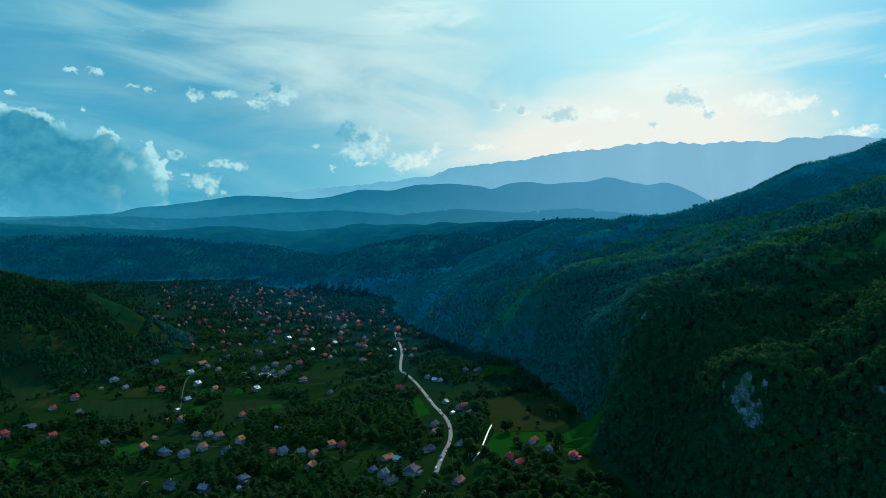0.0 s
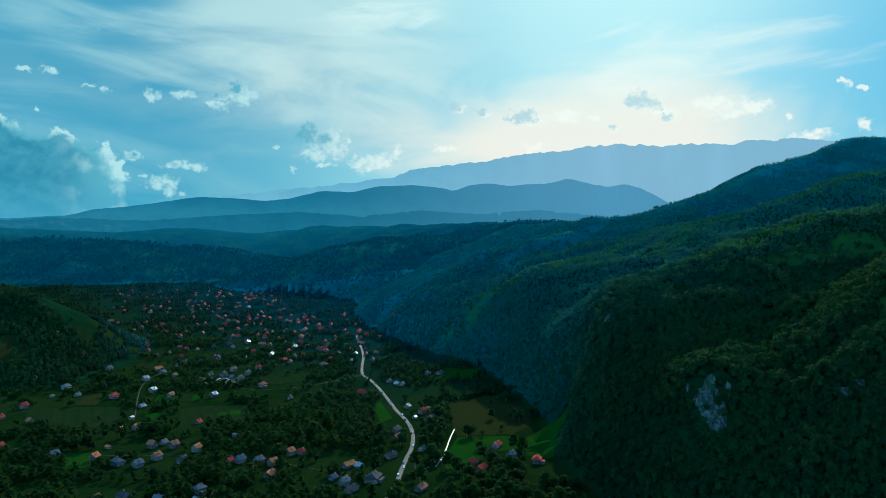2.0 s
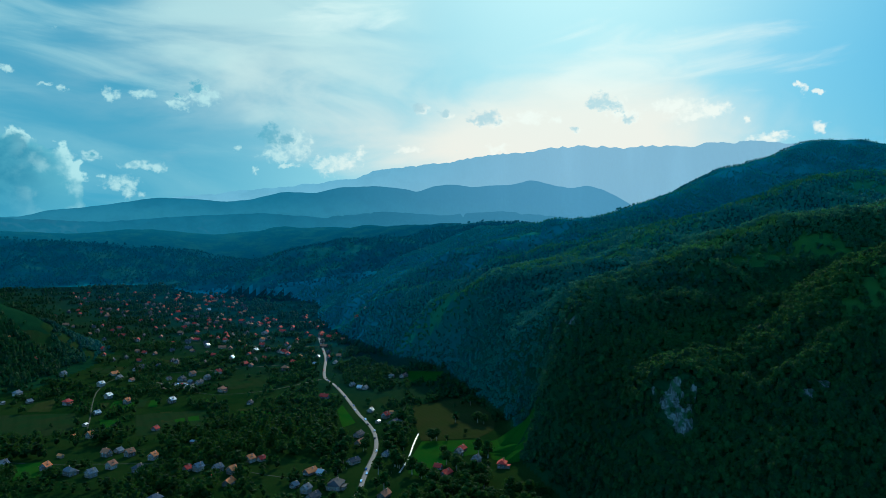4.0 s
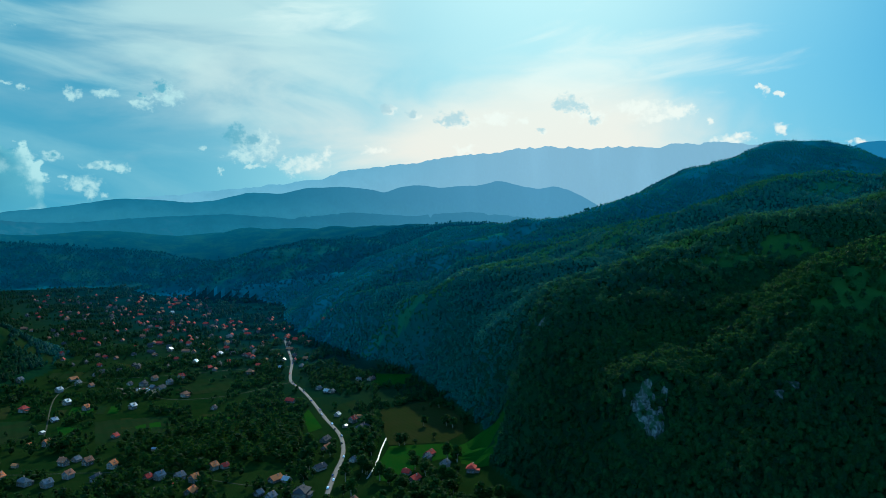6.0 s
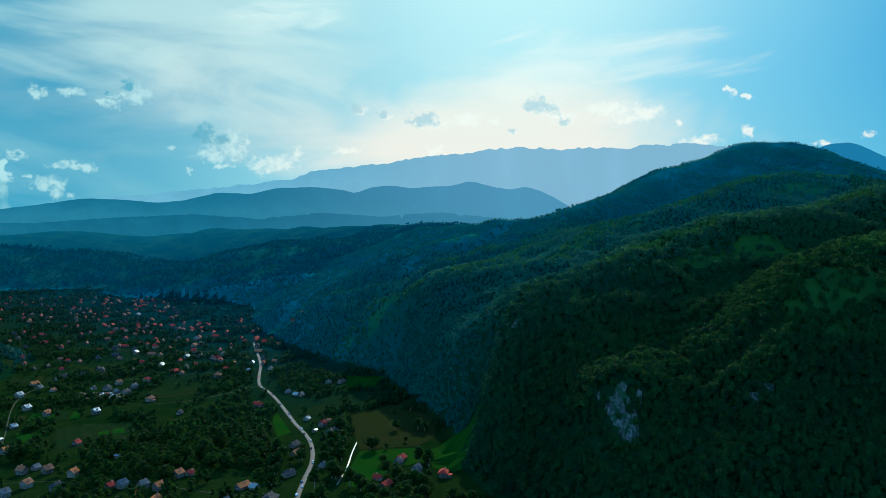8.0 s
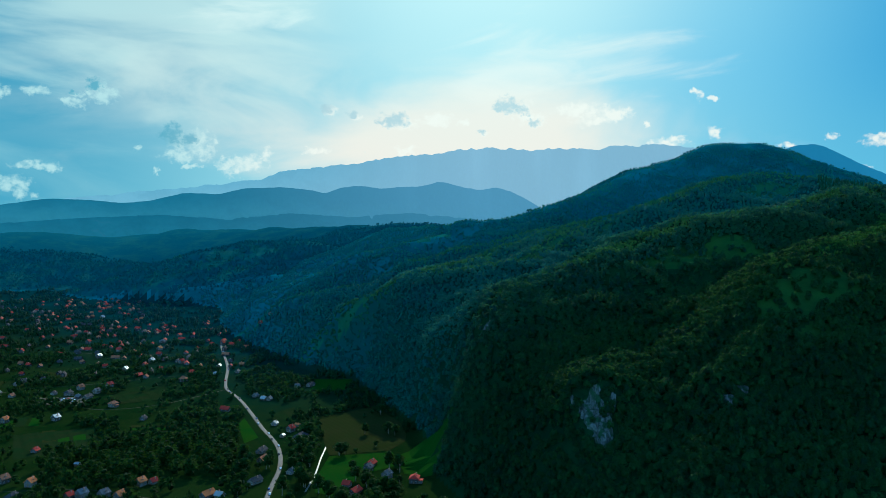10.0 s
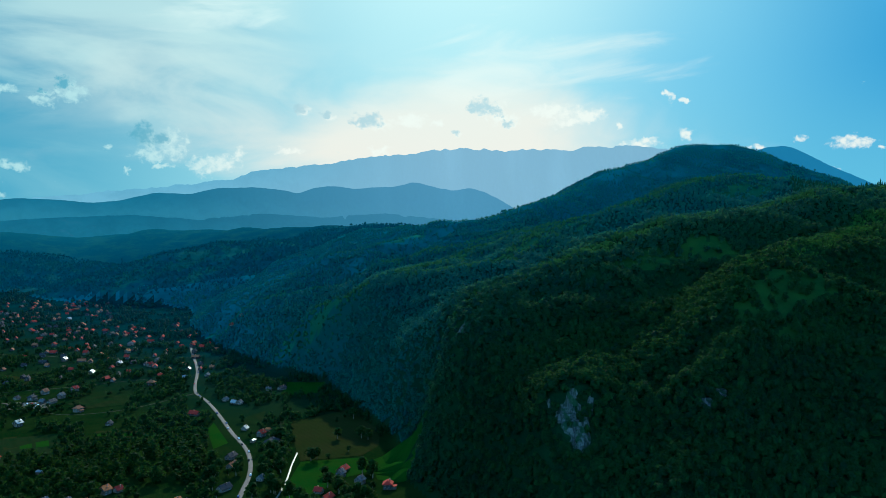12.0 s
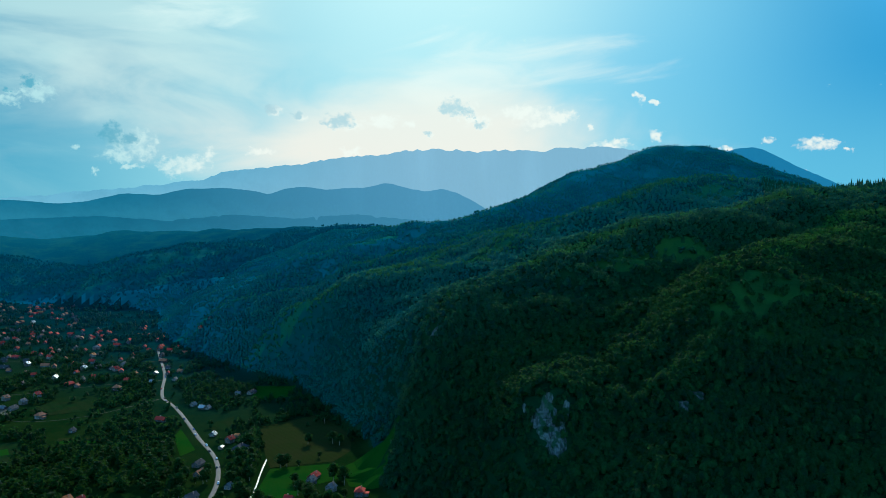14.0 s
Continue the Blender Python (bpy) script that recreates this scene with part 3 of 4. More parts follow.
# ---- roads, stream and fields ----


def spline(pts, step=6.0):
    """Points along a smooth line through pts."""
    p = [np.array(q, float) for q in pts]
    p = [2 * p[0] - p[1]] + p + [2 * p[-1] - p[-2]]
    got = []
    for a, b, c, d in zip(p, p[1:], p[2:], p[3:]):
        n = max(2, int(np.hypot(*(c - b)) / step))
        for t in np.arange(n) / n:
            got.append(0.5 * (2 * b + (c - a) * t + (2 * a - 5 * b + 4 * c - d) * t * t + (3 * b - a - 3 * c + d) * t ** 3))
    return np.array(got + [p[-2]])


def strip(name, pts, width, mat, lift, label, category, cross=5):
    line = spline(pts)
    way = np.gradient(line, axis=0)
    way /= np.linalg.norm(way, axis=1)[:, None]
    side = np.stack([way[:, 1], -way[:, 0]], 1)
    w = np.broadcast_to(np.asarray(width, float), (len(line),))
    offs = np.linspace(-0.5, 0.5, cross)
    xy = line[:, None] + side[:, None] * (offs[None, :, None] * w[:, None, None])
    z = height(xy[..., 0], xy[..., 1]).max(axis=1, keepdims=True) + lift + 0 * xy[..., 0]
    z[:, 0] -= lift + 0.1
    z[:, -1] -= lift + 0.1
    v = np.concatenate([xy, z[..., None]], -1).reshape(-1, 3)
    return tagged(new(name, mesh_of(name, v, grid_faces(len(line), cross)[:, ::-1], mat)), label, category, kind="structure")


ROAD = [(-98, 1722), (-87, 1610), (-78, 1526), (-70, 1436), (-67, 1330), (-62, 1263), (-48, 1214), (-35, 1158), (-22, 1088), (-10, 1018), (3, 955), (8, 906), (7, 857), (1, 812), (-4, 771), (-8, 735), (-17, 686), (-31, 630), (-56, 560), (-84, 462)]
BRANCH = [(-11, 720), (-3, 711), (11, 683), (31, 637), (56, 574), (77, 476)]
LANES = [
    [(-17, 756), (-84, 784), (-154, 826), (-224, 834), (-308, 840), (-420, 879), (-532, 924)],
    [(-154, 784), (-151, 756), (-162, 707), (-179, 658)],
    [(-70, 1400), (-154, 1379), (-238, 1344), (-350, 1302), (-364, 1204), (-315, 1008), (-305, 966)],
    [(-462, 1064), (-539, 1106), (-567, 1078), (-588, 1029)],
    [(-84, 1582), (-196, 1610), (-336, 1652), (-462, 1722)],
    [(-63, 1260), (-140, 1176), (-210, 1162), (-259, 1218), (-273, 1267)],
]
strip("road_verge", ROAD, 6.2, M_VERGE, 0.08, "pale gravel verge beside the village road", "verge")
strip("road", ROAD, 4.9, M_ROAD, 0.2, "grey asphalt main road winding through the village", "road")
strip("road", BRANCH, 4.2, M_ROAD, 0.22, "grey asphalt side road leaving the junction", "road")
for lane in LANES:
    strip("lane", lane, 2.0, M_TRACK, 0.12, "narrow pale dirt lane between gardens", "lane")
strip("stream", [(62, 966), (53, 920), (46, 881), (38, 829), (28, 784)], 2.0, M_STREAM, 0.15, "narrow shining pale stream bed beside the meadow", "stream")


def field(outline, mat, label):
    bm = bmesh.new()
    bm.faces.new([bm.verts.new((x, y, 0)) for x, y in outline])
    bmesh.ops.triangulate(bm, faces=bm.faces[:])
    for _ in range(6):
        long = [e for e in bm.edges if e.calc_length() > 9]
        if not long:
            break
        bmesh.ops.subdivide_edges(bm, edges=long, cuts=1)
    bmesh.ops.triangulate(bm, faces=bm.faces[:])
    xy = np.array([v.co[:2] for v in bm.verts])
    for v, z in zip(bm.verts, height(xy[:, 0], xy[:, 1])):
        v.co.z = z + 0.22
    for f in bm.faces:
        if f.normal.z < 0:
            f.normal_flip()
    me = bpy.data.meshes.new("field")
    bm.to_mesh(me)
    bm.free()
    me.materials.append(mat)
    return tagged(new("field", me), label, "field", kind="structure")


FIELDS = [
    ([(53, 1060), (125, 1107), (147, 994), (137, 934), (115, 900), (55, 893), (53, 934)], M_HAY, "brownish mown hay meadow with a few trees"),
    ([(55, 890), (118, 893), (116, 846), (78, 823), (56, 763), (36, 781), (39, 823)], M_LUSH, "bright green pasture beside the stream"),
    ([(59, 1317), (115, 1303), (99, 1226), (50, 1215)], M_LUSH, "small green meadow at the foot of the wood"),
    ([(-38, 1043), (-32, 1078), (-14, 976), (-28, 955)], M_LUSH, "narrow green plot along the road"),
    ([(4, 1099), (27, 1127), (24, 1051), (1, 1060)], M_FIELD, "small pale garden plot by the road"),
    ([(120, 879), (157, 917), (171, 840), (140, 798), (118, 819)], M_LUSH, "sloping green meadow under the wooded slope"),
    ([(-217, 1225), (-204, 1270), (-141, 1263), (-139, 1207), (-188, 1191)], M_FIELD, "level grass playing field in the village"),
    ([(-452, 1050), (-347, 1058), (-319, 976), (-358, 932), (-434, 991)], M_FIELD, "wide pale green mown field"),
    ([(-700, 1579), (-533, 1504), (-482, 1358), (-616, 1387)], M_FIELD, "large pale pasture under the left wood"),
    ([(-598, 1135), (-574, 1177), (-491, 1096), (-526, 1040)], M_FIELD, "green pasture crossed by a lane"),
    ([(-413, 1116), (-399, 1147), (-379, 1068), (-406, 1068)], M_HAY, "small brown ploughed garden strip"),
    ([(-309, 1025), (-279, 1016), (-274, 977), (-291, 976)], M_LUSH, "small bright green plot by a house"),
    ([(-354, 1470), (-293, 1420), (-300, 1358)], M_HAY, "small dry brown field"),
    ([(-329, 839), (-308, 847), (-287, 798), (-311, 787)], M_LUSH, "green garden plot behind a house"),
    ([(-420, 795), (-370, 780), (-332, 743), (-377, 743)], M_LUSH, "green meadow between hedges"),
    ([(-273, 1043), (-196, 1064), (-168, 966), (-245, 941)], M_FIELD, "rough pale pasture with scattered bushes"),
]
# strips of plots: corner, heading in degrees, number, width, length
for ex, no, turn, count, wide, long, seed in ((-560, 985, 12, 6, 17, 62, 1), (-330, 1075, 8, 5, 15, 48, 2), (-640, 1180, 18, 6, 20, 70, 3), (-520, 1420, 10, 6, 20, 70, 4), (-250, 1000, 14, 4, 15, 50, 5), (-600, 880, 6, 5, 16, 44, 6), (-120, 1010, 80, 4, 13, 44, 7), (-420, 1330, 4, 5, 16, 56, 8)):
    plots = random.Random(seed)
    c, d = math.cos(radians(turn)), math.sin(radians(turn))
    for k in range(count):
        a, b = k * wide + 1.0, (k + 1) * wide - plots.uniform(1.0, 3.0)
        e0, e1 = plots.uniform(-6, 6), long * plots.uniform(0.75, 1.1)
        outline = [(ex + p * c - q * d, no + p * d + q * c) for p, q in ((a, e0), (b, e0), (b, e1), (a, e1))]
        pick = plots.choice((0, 1, 1, 2, 2) if no < 1100 else (2, 2, 2, 0))
        FIELDS.append((outline, (M_HAY, M_LUSH, M_FIELD)[pick], ("narrow brown ploughed plot", "narrow bright green grass plot", "narrow dull green pasture plot")[pick] + " beside its neighbours"))
for outline, mat, label in FIELDS:
    field(outline, mat, label)

# ---- rocks ----


def part(name, bm, mat, parent, label="", at=None):
    """Links a bmesh as one mesh object under a thing or a part."""
    me = bpy.data.meshes.new(name)
    bm.to_mesh(me)
    bm.free()
    me.materials.append(mat)
    ob = new(name, me)
    ob.parent = parent
    if at is not None:
        ob.matrix_local = at
    if label:
        ob["label"] = label
    return ob


def rock(n, s):
    """Pale limestone with dark wet streaks down the face and moss on the ledges."""
    p = place(n)
    x, y, z = n.split(p)
    streak = n.noise(n.xyz(n.math("MULTIPLY", x, 0.5), n.math("MULTIPLY", y, 0.25), n.math("MULTIPLY", z, 0.10)), 1.0, 5.0, 0.65, 0.6)
    moss = n.noise(p, 0.16, 5.0, 0.65)
    base = n.mix(n.ramp(streak, 0.40, 0.60), rgb(0.082, 0.084, 0.078), rgb(0.022, 0.030, 0.024))
    base = n.mix(n.ramp(moss, 0.46, 0.58), base, rgb(0.012, 0.034, 0.014))
    n.put(s.inputs["Base Color"], base)
    s.inputs["Specular IOR Level"].default_value = 0.1
    relief(n, s, streak, 0.9, 0.8)


M_ROCK = material("limestone", rock)


def cliff(x, y, turn, wide, deep, seed, label):
    """A bare rock face lying in the slope: ribs and ledges, a ragged rim that dips into the soil, narrow at its foot."""
    n = 46
    u, v = np.meshgrid(np.linspace(-1, 1, n), np.linspace(-1, 1, n), indexing="ij")
    c, d = math.cos(radians(turn)), math.sin(radians(turn))
    half = wide / 2 * (0.62 + 0.38 * v)
    lx, ly = u * half + 0.14 * wide * (0.2 - v), v * deep / 2
    px, py = x + lx * c - ly * d, y + lx * d + ly * c
    edge = 1 - np.maximum(np.abs(u), np.abs(v)) ** 2 + (0.5 if wide > 25 else 0.28) * ripple(px, py, wide * 0.42, 3, seed) - (0.2 if wide > 25 else 0.05)
    ribs = np.abs(ripple(lx * 2.2 + seed * 9, ly * 0.5, 11, 3, 19 + seed))
    ledge = np.round(2.5 * ripple(lx * 0.4, ly * 2.0 + seed * 7, 12, 2, 30 + seed)) / 2.5
    out_ = np.clip(edge * 5, -2.5, 1.0) + smooth(0, 0.3, edge) * (0.9 - 2.0 * ribs + 0.9 * ledge)
    z = height(px, py)
    steep = 0.55 * out_
    px, py, z = px + d * steep, py - c * steep, z + out_ * 0.9
    front = np.stack([px, py, z], -1).reshape(-1, 3)
    ob = new("rock_face", mesh_of("rock_face", front, grid_faces(n, n)[:, ::-1], M_ROCK))
    return tagged(ob, label, "rock", "bare rocks on the wooded slope")


cliff(231, 634, -20, 34, 44, 1, "large pale grey limestone cliff in the forest slope")
cliff(336, 624, -28, 17, 20, 2, "small pale limestone outcrop among dark trees")
cliff(322, 616, -28, 12, 12, 6, "low grey limestone ledge among dark trees")
cliff(199, 828, -13, 20, 16, 3, "low grey limestone ledge above the meadow")

# ---- houses ----
M_WALL = material("plaster", two_tone((0.155, 0.116, 0.088), (0.085, 0.066, 0.050), 0.9, 0.15, 0.02, 0.6, 0.1), 0.9)
# darker copy of the plaster: wall shade of the upper village put into the colour
M_PLASTER = material("shade_toned_plaster", two_tone((0.075, 0.066, 0.060), (0.045, 0.040, 0.037), 0.9, 0.15, 0.02, 0.6, 0.1), 0.9)
M_TIMBER = material("stained_timber", two_tone((0.20, 0.11, 0.06), (0.11, 0.065, 0.04), 2.2, 0.3, 0.03, 0.2), 0.7)
M_GLASS = material("window_glass", two_tone((0.03, 0.04, 0.05), (0.05, 0.06, 0.07), 0.4, 0.0, 0.01), 0.08)
M_FRAME = material("white_frame", two_tone((0.30, 0.27, 0.24), (0.22, 0.20, 0.18), 3.0, 0.05, 0.01), 0.5)
M_BRICK = material("chimney_brick", two_tone((0.34, 0.15, 0.10), (0.24, 0.12, 0.09), 3.0, 0.3, 0.02), 0.85)


def roofing(a, b, rough):
    """Roof covering in courses, with weathering."""
    def build(n, s):
        c = n.add("ShaderNodeTexCoord").outputs["Object"]
        x, y, z = n.split(c)
        course = n.math("FRACT", n.math("MULTIPLY", z, 3.2))
        f = n.noise(c, 1.3, 4.0, 0.65)
        info = n.add("ShaderNodeObjectInfo")
        base = n.mix(n.ramp(f, 0.3, 0.7), rgb(*a), rgb(*b))
        base = n.mix(n.math("MULTIPLY", info.outputs["Random"], 0.45), base, rgb(*[v * 0.55 for v in b]))
        n.put(s.inputs["Base Color"], base)
        s.inputs["Specular IOR Level"].default_value = 0.03 if rough > 0.5 else 0.4
        relief(n, s, n.math("ADD", course, n.math("MULTIPLY", f, 0.4)), 0.35, 0.05)
    return material("roof_cover", build, rough)



ROOFS = {
    "r": (roofing((0.42, 0.040, 0.026), (0.28, 0.028, 0.02), 0.85), "dark red tiled"),
    "o": (roofing((0.62, 0.17, 0.05), (0.45, 0.11, 0.04), 0.85), "orange tiled"),
    "b": (roofing((0.36, 0.11, 0.05), (0.22, 0.075, 0.04), 0.85), "brown tiled"),
    "g": (roofing((0.14, 0.12, 0.115), (0.09, 0.078, 0.074), 0.85), "grey sheet metal"),
    "d": (roofing((0.035, 0.030, 0.030), (0.05, 0.045, 0.045), 0.85), "dark slate"),
    "w": (roofing((0.28, 0.24, 0.22), (0.19, 0.165, 0.155), 0.4), "bright metal"),
}


def box(bm, x0, x1, y0, y1, z0, z1):
    v = [bm.verts.new(c) for c in ((x0, y0, z0), (x1, y0, z0), (x1, y1, z0), (x0, y1, z0), (x0, y0, z1), (x1, y0, z1), (x1, y1, z1), (x0, y1, z1))]
    for f in ((0, 3, 2, 1), (4, 5, 6, 7), (0, 1, 5, 4), (1, 2, 6, 5), (2, 3, 7, 6), (3, 0, 4, 7)):
        bm.faces.new([v[i] for i in f])


def solid(*boxes):
    bm = bmesh.new()
    for b in boxes:
        box(bm, *b)
    return bm


def gable_body(w, l, h, rise):
    """Walls with pointed gables, ridge along y, sunk half a metre into the ground."""
    bm = bmesh.new()
    pts = [(-w / 2, -0.8), (w / 2, -0.8), (w / 2, h), (0, h + rise), (-w / 2, h)]
    a = [bm.verts.new((x, -l / 2, z)) for x, z in pts]
    b = [bm.verts.new((x, l / 2, z)) for x, z in pts]
    bm.faces.new(a)
    bm.faces.new(b[::-1])
    for i in range(5):
        j = (i + 1) % 5
        bm.faces.new((a[j], a[i], b[i], b[j]))
    bmesh.ops.recalc_face_normals(bm, faces=bm.faces)
    return bm


def gable_roof(w, l, h, rise, over=0.7, thick=0.22, hip=0.0):
    """Two slopes with eaves and thickness, ridge along y; hip cuts the ridge back at both ends."""
    bm = bmesh.new()
    k = rise / (w / 2)
    we, le = w / 2 + over, l / 2 + over
    ze = h - over * k
    top = []
    for dz_ in (0.06, 0.06 + thick):
        e = [bm.verts.new(c) for c in ((-we, -le, ze + dz_), (we, -le, ze + dz_), (we, le, ze + dz_), (-we, le, ze + dz_))]
        r = [bm.verts.new((0, -le + hip, h + rise + dz_)), bm.verts.new((0, le - hip, h + rise + dz_))]
        bm.faces.new((e[1], e[2], r[1], r[0]))
        bm.faces.new((e[3], e[0], r[0], r[1]))
        if hip:
            bm.faces.new((e[0], e[1], r[0]))
            bm.faces.new((e[2], e[3], r[1]))
        top.append((e, r))
    (e, r), (f, s) = top
    loop = (e[0], e[1], e[2], e[3]) if hip else (e[0], r[0], e[1], e[2], r[1], e[3])
    loop2 = (f[0], f[1], f[2], f[3]) if hip else (f[0], s[0], f[1], f[2], s[1], f[3])
    for i in range(len(loop)):
        j = (i + 1) % len(loop)
        bm.faces.new((loop[i], loop[j], loop2[j], loop2[i]))
    bmesh.ops.recalc_face_normals(bm, faces=bm.faces)
    return bm


def add_window(parent, x, y, z, turn, w=1.1, h=1.3):
    m = pose(x, y, z, 0, 0, turn)
    win = part("window", solid((-w / 2 - 0.1, w / 2 + 0.1, -0.05, 0.06, h, h + 0.12), (-w / 2 - 0.1, w / 2 + 0.1, -0.09, 0.06, -0.1, 0), (-w / 2 - 0.1, -w / 2, -0.05, 0.06, 0, h), (w / 2, w / 2 + 0.1, -0.05, 0.06, 0, h), (-0.04, 0.04, -0.04, 0.06, 0, h)), M_FRAME, parent, "", m)
    part("pane", solid((-w / 2, w / 2, -0.02, 0.04, 0.0, h)), M_GLASS, win)


def house(w, l, h, rise, tint, style, few=False):
    """A village house at the origin, ridge along y: style 0 plain, 1 with balcony and dormer, 2 hipped with a wing, 3 wooden shed."""
    mat, word = ROOFS[tint]
    ob = new("shed" if style == 3 else "house")
    wall = M_TIMBER if style == 3 else M_WALL
    part("wall", gable_body(w, l, h, rise if style != 2 else 0.05), M_PLASTER if few else wall, ob)
    roof = part("roof", gable_roof(w, l, h, rise, 0.7 if style != 3 else 0.4, 0.22, 0.0 if style != 2 else w * 0.42), mat, ob, word + " roof")
    if style == 3:
        part("door", solid((-1.1, 1.1, -l / 2 - 0.06, -l / 2 + 0.02, 0, 2.1)), M_TIMBER, ob)
        part("ridge_cap", solid((-0.2, 0.2, -l / 2 - 0.4, l / 2 + 0.4, h + rise + 0.2, h + rise + 0.36)), mat, roof)
        return ob
    part("chimney", solid((w * 0.14, w * 0.14 + 0.7, l * 0.12, l * 0.12 + 0.7, h + rise * 0.45, h + rise + 0.9), (w * 0.14 - 0.08, w * 0.14 + 0.78, l * 0.12 - 0.08, l * 0.12 + 0.78, h + rise + 0.9, h + rise + 1.05)), M_BRICK, roof)
    part("ridge_cap", solid((-0.2, 0.2, -l / 2 + (w * 0.42 if style == 2 else -0.6), l / 2 - (w * 0.42 if style == 2 else -0.6), h + rise + 0.22, h + rise + 0.4)), mat, roof)
    floors = (0.9, 3.6) if h > 4.5 else (0.9,)
    if few:
        for z in floors:
            add_window(ob, 0, -l / 2, z + 0.2, 0, 2.2)
        add_window(ob, -w / 2, 0, 0.9, -90, 2.2)
    for z in () if few else floors:
        for x in (-w * 0.25, w * 0.25):
            add_window(ob, x, -l / 2, z, 0)
        for y in (-l * 0.28, l * 0.24):
            add_window(ob, -w / 2, y, z, -90)
            add_window(ob, w / 2, y, z, 90)
    if style != 2 and not few:
        add_window(ob, 0, -l / 2, h + 0.6, 0, 1.0, 1.1)
    part("door", solid((-0.55, 0.55, -l / 2 - 0.06, -l / 2 + 0.02, 0, 2.1)), M_TIMBER, ob, "brown wooden door")
    part("plinth", solid((-w / 2 - 0.06, w / 2 + 0.06, -l / 2 - 0.06, l / 2 + 0.06, -0.8, 0.35)), M_VERGE, ob, "grey stone plinth")
    if style == 1:
        balcony = part("balcony", solid((-w * 0.38, w * 0.38, -l / 2 - 1.3, -l / 2, 2.75, 2.92)), M_TIMBER, ob, "wooden balcony")
        part("railing", solid((-w * 0.38, w * 0.38, -l / 2 - 1.3, -l / 2 - 1.2, 3.75, 3.85), *[(-w * 0.38 + i * w * 0.076 - 0.05, -w * 0.38 + i * w * 0.076 + 0.05, -l / 2 - 1.28, -l / 2 - 1.22, 2.92, 3.75) for i in range(11)]), M_TIMBER, balcony)
        dormer = part("dormer", solid((w * 0.12, w * 0.40, -1.1, 1.1, h - 0.2, h + rise * 0.62)), M_WALL, ob)
        part("dormer_roof", solid((w * 0.08, w * 0.44, -1.35, 1.35, h + rise * 0.62, h + rise * 0.62 + 0.18)), mat, dormer)
    if style == 2:
        wing = part("wing", solid((w / 2 - 0.05, w / 2 + 3.6, -l * 0.32, l * 0.18, -0.8, 2.7)), M_WALL, ob)
        part("wing_roof", solid((w / 2 - 0.05, w / 2 + 4.0, -l * 0.36, l * 0.22, 2.7, 2.95)), mat, wing)
    return ob


STYLES = {  # width, length, wall height, rise of the roof, style, words
    "small": (5.8, 6.8, 2.8, 2.4, 0, "small one-storey house"), "tall": (6.8, 8.2, 4.6, 2.9, 1, "two-storey house with balcony"),
    "wide": (7.6, 10.0, 4.8, 2.5, 2, "wide house with low wing"), "long": (7.0, 12.5, 3.0, 2.7, 0, "long low farmhouse"),
    "shed": (4.2, 5.4, 2.4, 1.1, 3, "garden shed"), "hall": (11.5, 17.5, 4.4, 3.4, 2, "large hall"),
}
MADE = {}
HOUSES = []


def put_house(x, y, tint, style, turn, few=False):
    z = float(height(x, y))
    HOUSES.append((x, y))
    m = pose(x, y, z, 0, 0, turn)
    key = (tint, style, few)
    if key in MADE:
        return copy_thing(MADE[key], m)
    w, l, h, rise, kind, words = STYLES[style]
    ob = house(w, l, h, rise, tint, kind, few)
    ob.matrix_world = m
    walls = "brown timber" if kind == 3 else "shade-toned grey" if few else "white"
    tagged(ob, f"{walls} {words} under a {ROOFS[tint][1]} roof", "shed" if kind == 3 else "house", "village sheds" if kind == 3 else "village houses")
    MADE[key] = ob
    return ob


# districts: east and north in metres, and the roof; one letter for the form
FORMS = {"s": "small", "t": "tall", "w": "wide", "l": "long", "h": "shed", "H": "hall"}
LOWER = "-456 872 rw -444 902 gl -400 860 rt -335 830 gt -293 819 ot -266 801 gw -245 794 gt -252 862 bt -244 875 gs -230 861 bt -235 819 bt -207 806 dw -204 846 ot -291 939 ot -309 942 oh -314 993 wh -319 1050 ws -295 862 oh -421 976 bs -462 995 rs -459 1049 rt -249 699 bs -227 699 dw -196 689 gt -171 717 gw -168 696 wh"
MIDDLE = "-333 1142 wt -368 1226 wt -375 1312 ol -357 1273 gt -300 1107 ot -372 1107 rw -423 1121 gs -456 1168 gw -454 1117 gh -505 1182 gs -489 1317 rs -462 1326 oh -441 1292 gt -535 1334 oh -456 1522 rt -246 1109 wt -231 965 rs -178 903 wh -350 1371 dl -707 1439 wh -336 1260 bs -353 1344 gs"
CENTRE = "-195 1176 bw -266 1260 dw -259 1299 bt -232 1267 gt -224 1313 rt -237 1235 dl -249 1239 gs -286 1267 ds -147 1093 ds -224 1442 wt -196 1523 wt -291 1589 wt -270 1658 rt -202 1666 ot -209 1761 gw -127 1336 bw -146 1498 rt -139 1543 gt -407 2234 wt"
ROADSIDE = "-154 805 gt -136 801 gt -164 806 rs -141 783 rs -120 762 ol -122 794 ot -111 829 ot -101 833 rs -63 750 gs -52 735 gt -52 788 ol -42 784 ws -28 746 dH -45 718 dl 13 718 bl -14 818 dl -10 916 dl -8 885 bl 17 840 gs 29 958 dH 20 997 rt 3 1032 ws 28 1021 oh 11 974 wh"
EASTERN = "91 850 rl 87 833 gt 101 809 gt 123 792 rw 69 771 rl 64 792 rs -22 1200 gs -11 1179 ws -4 1176 gs -56 1123 rl -53 1393 gs -84 1452 ws -84 1378 ws 52 1260 dl 34 1256 gs -3 1690 gl -21 1714 rl -95 1761 rl -64 1737 rl"
AXIS = random.Random(3)
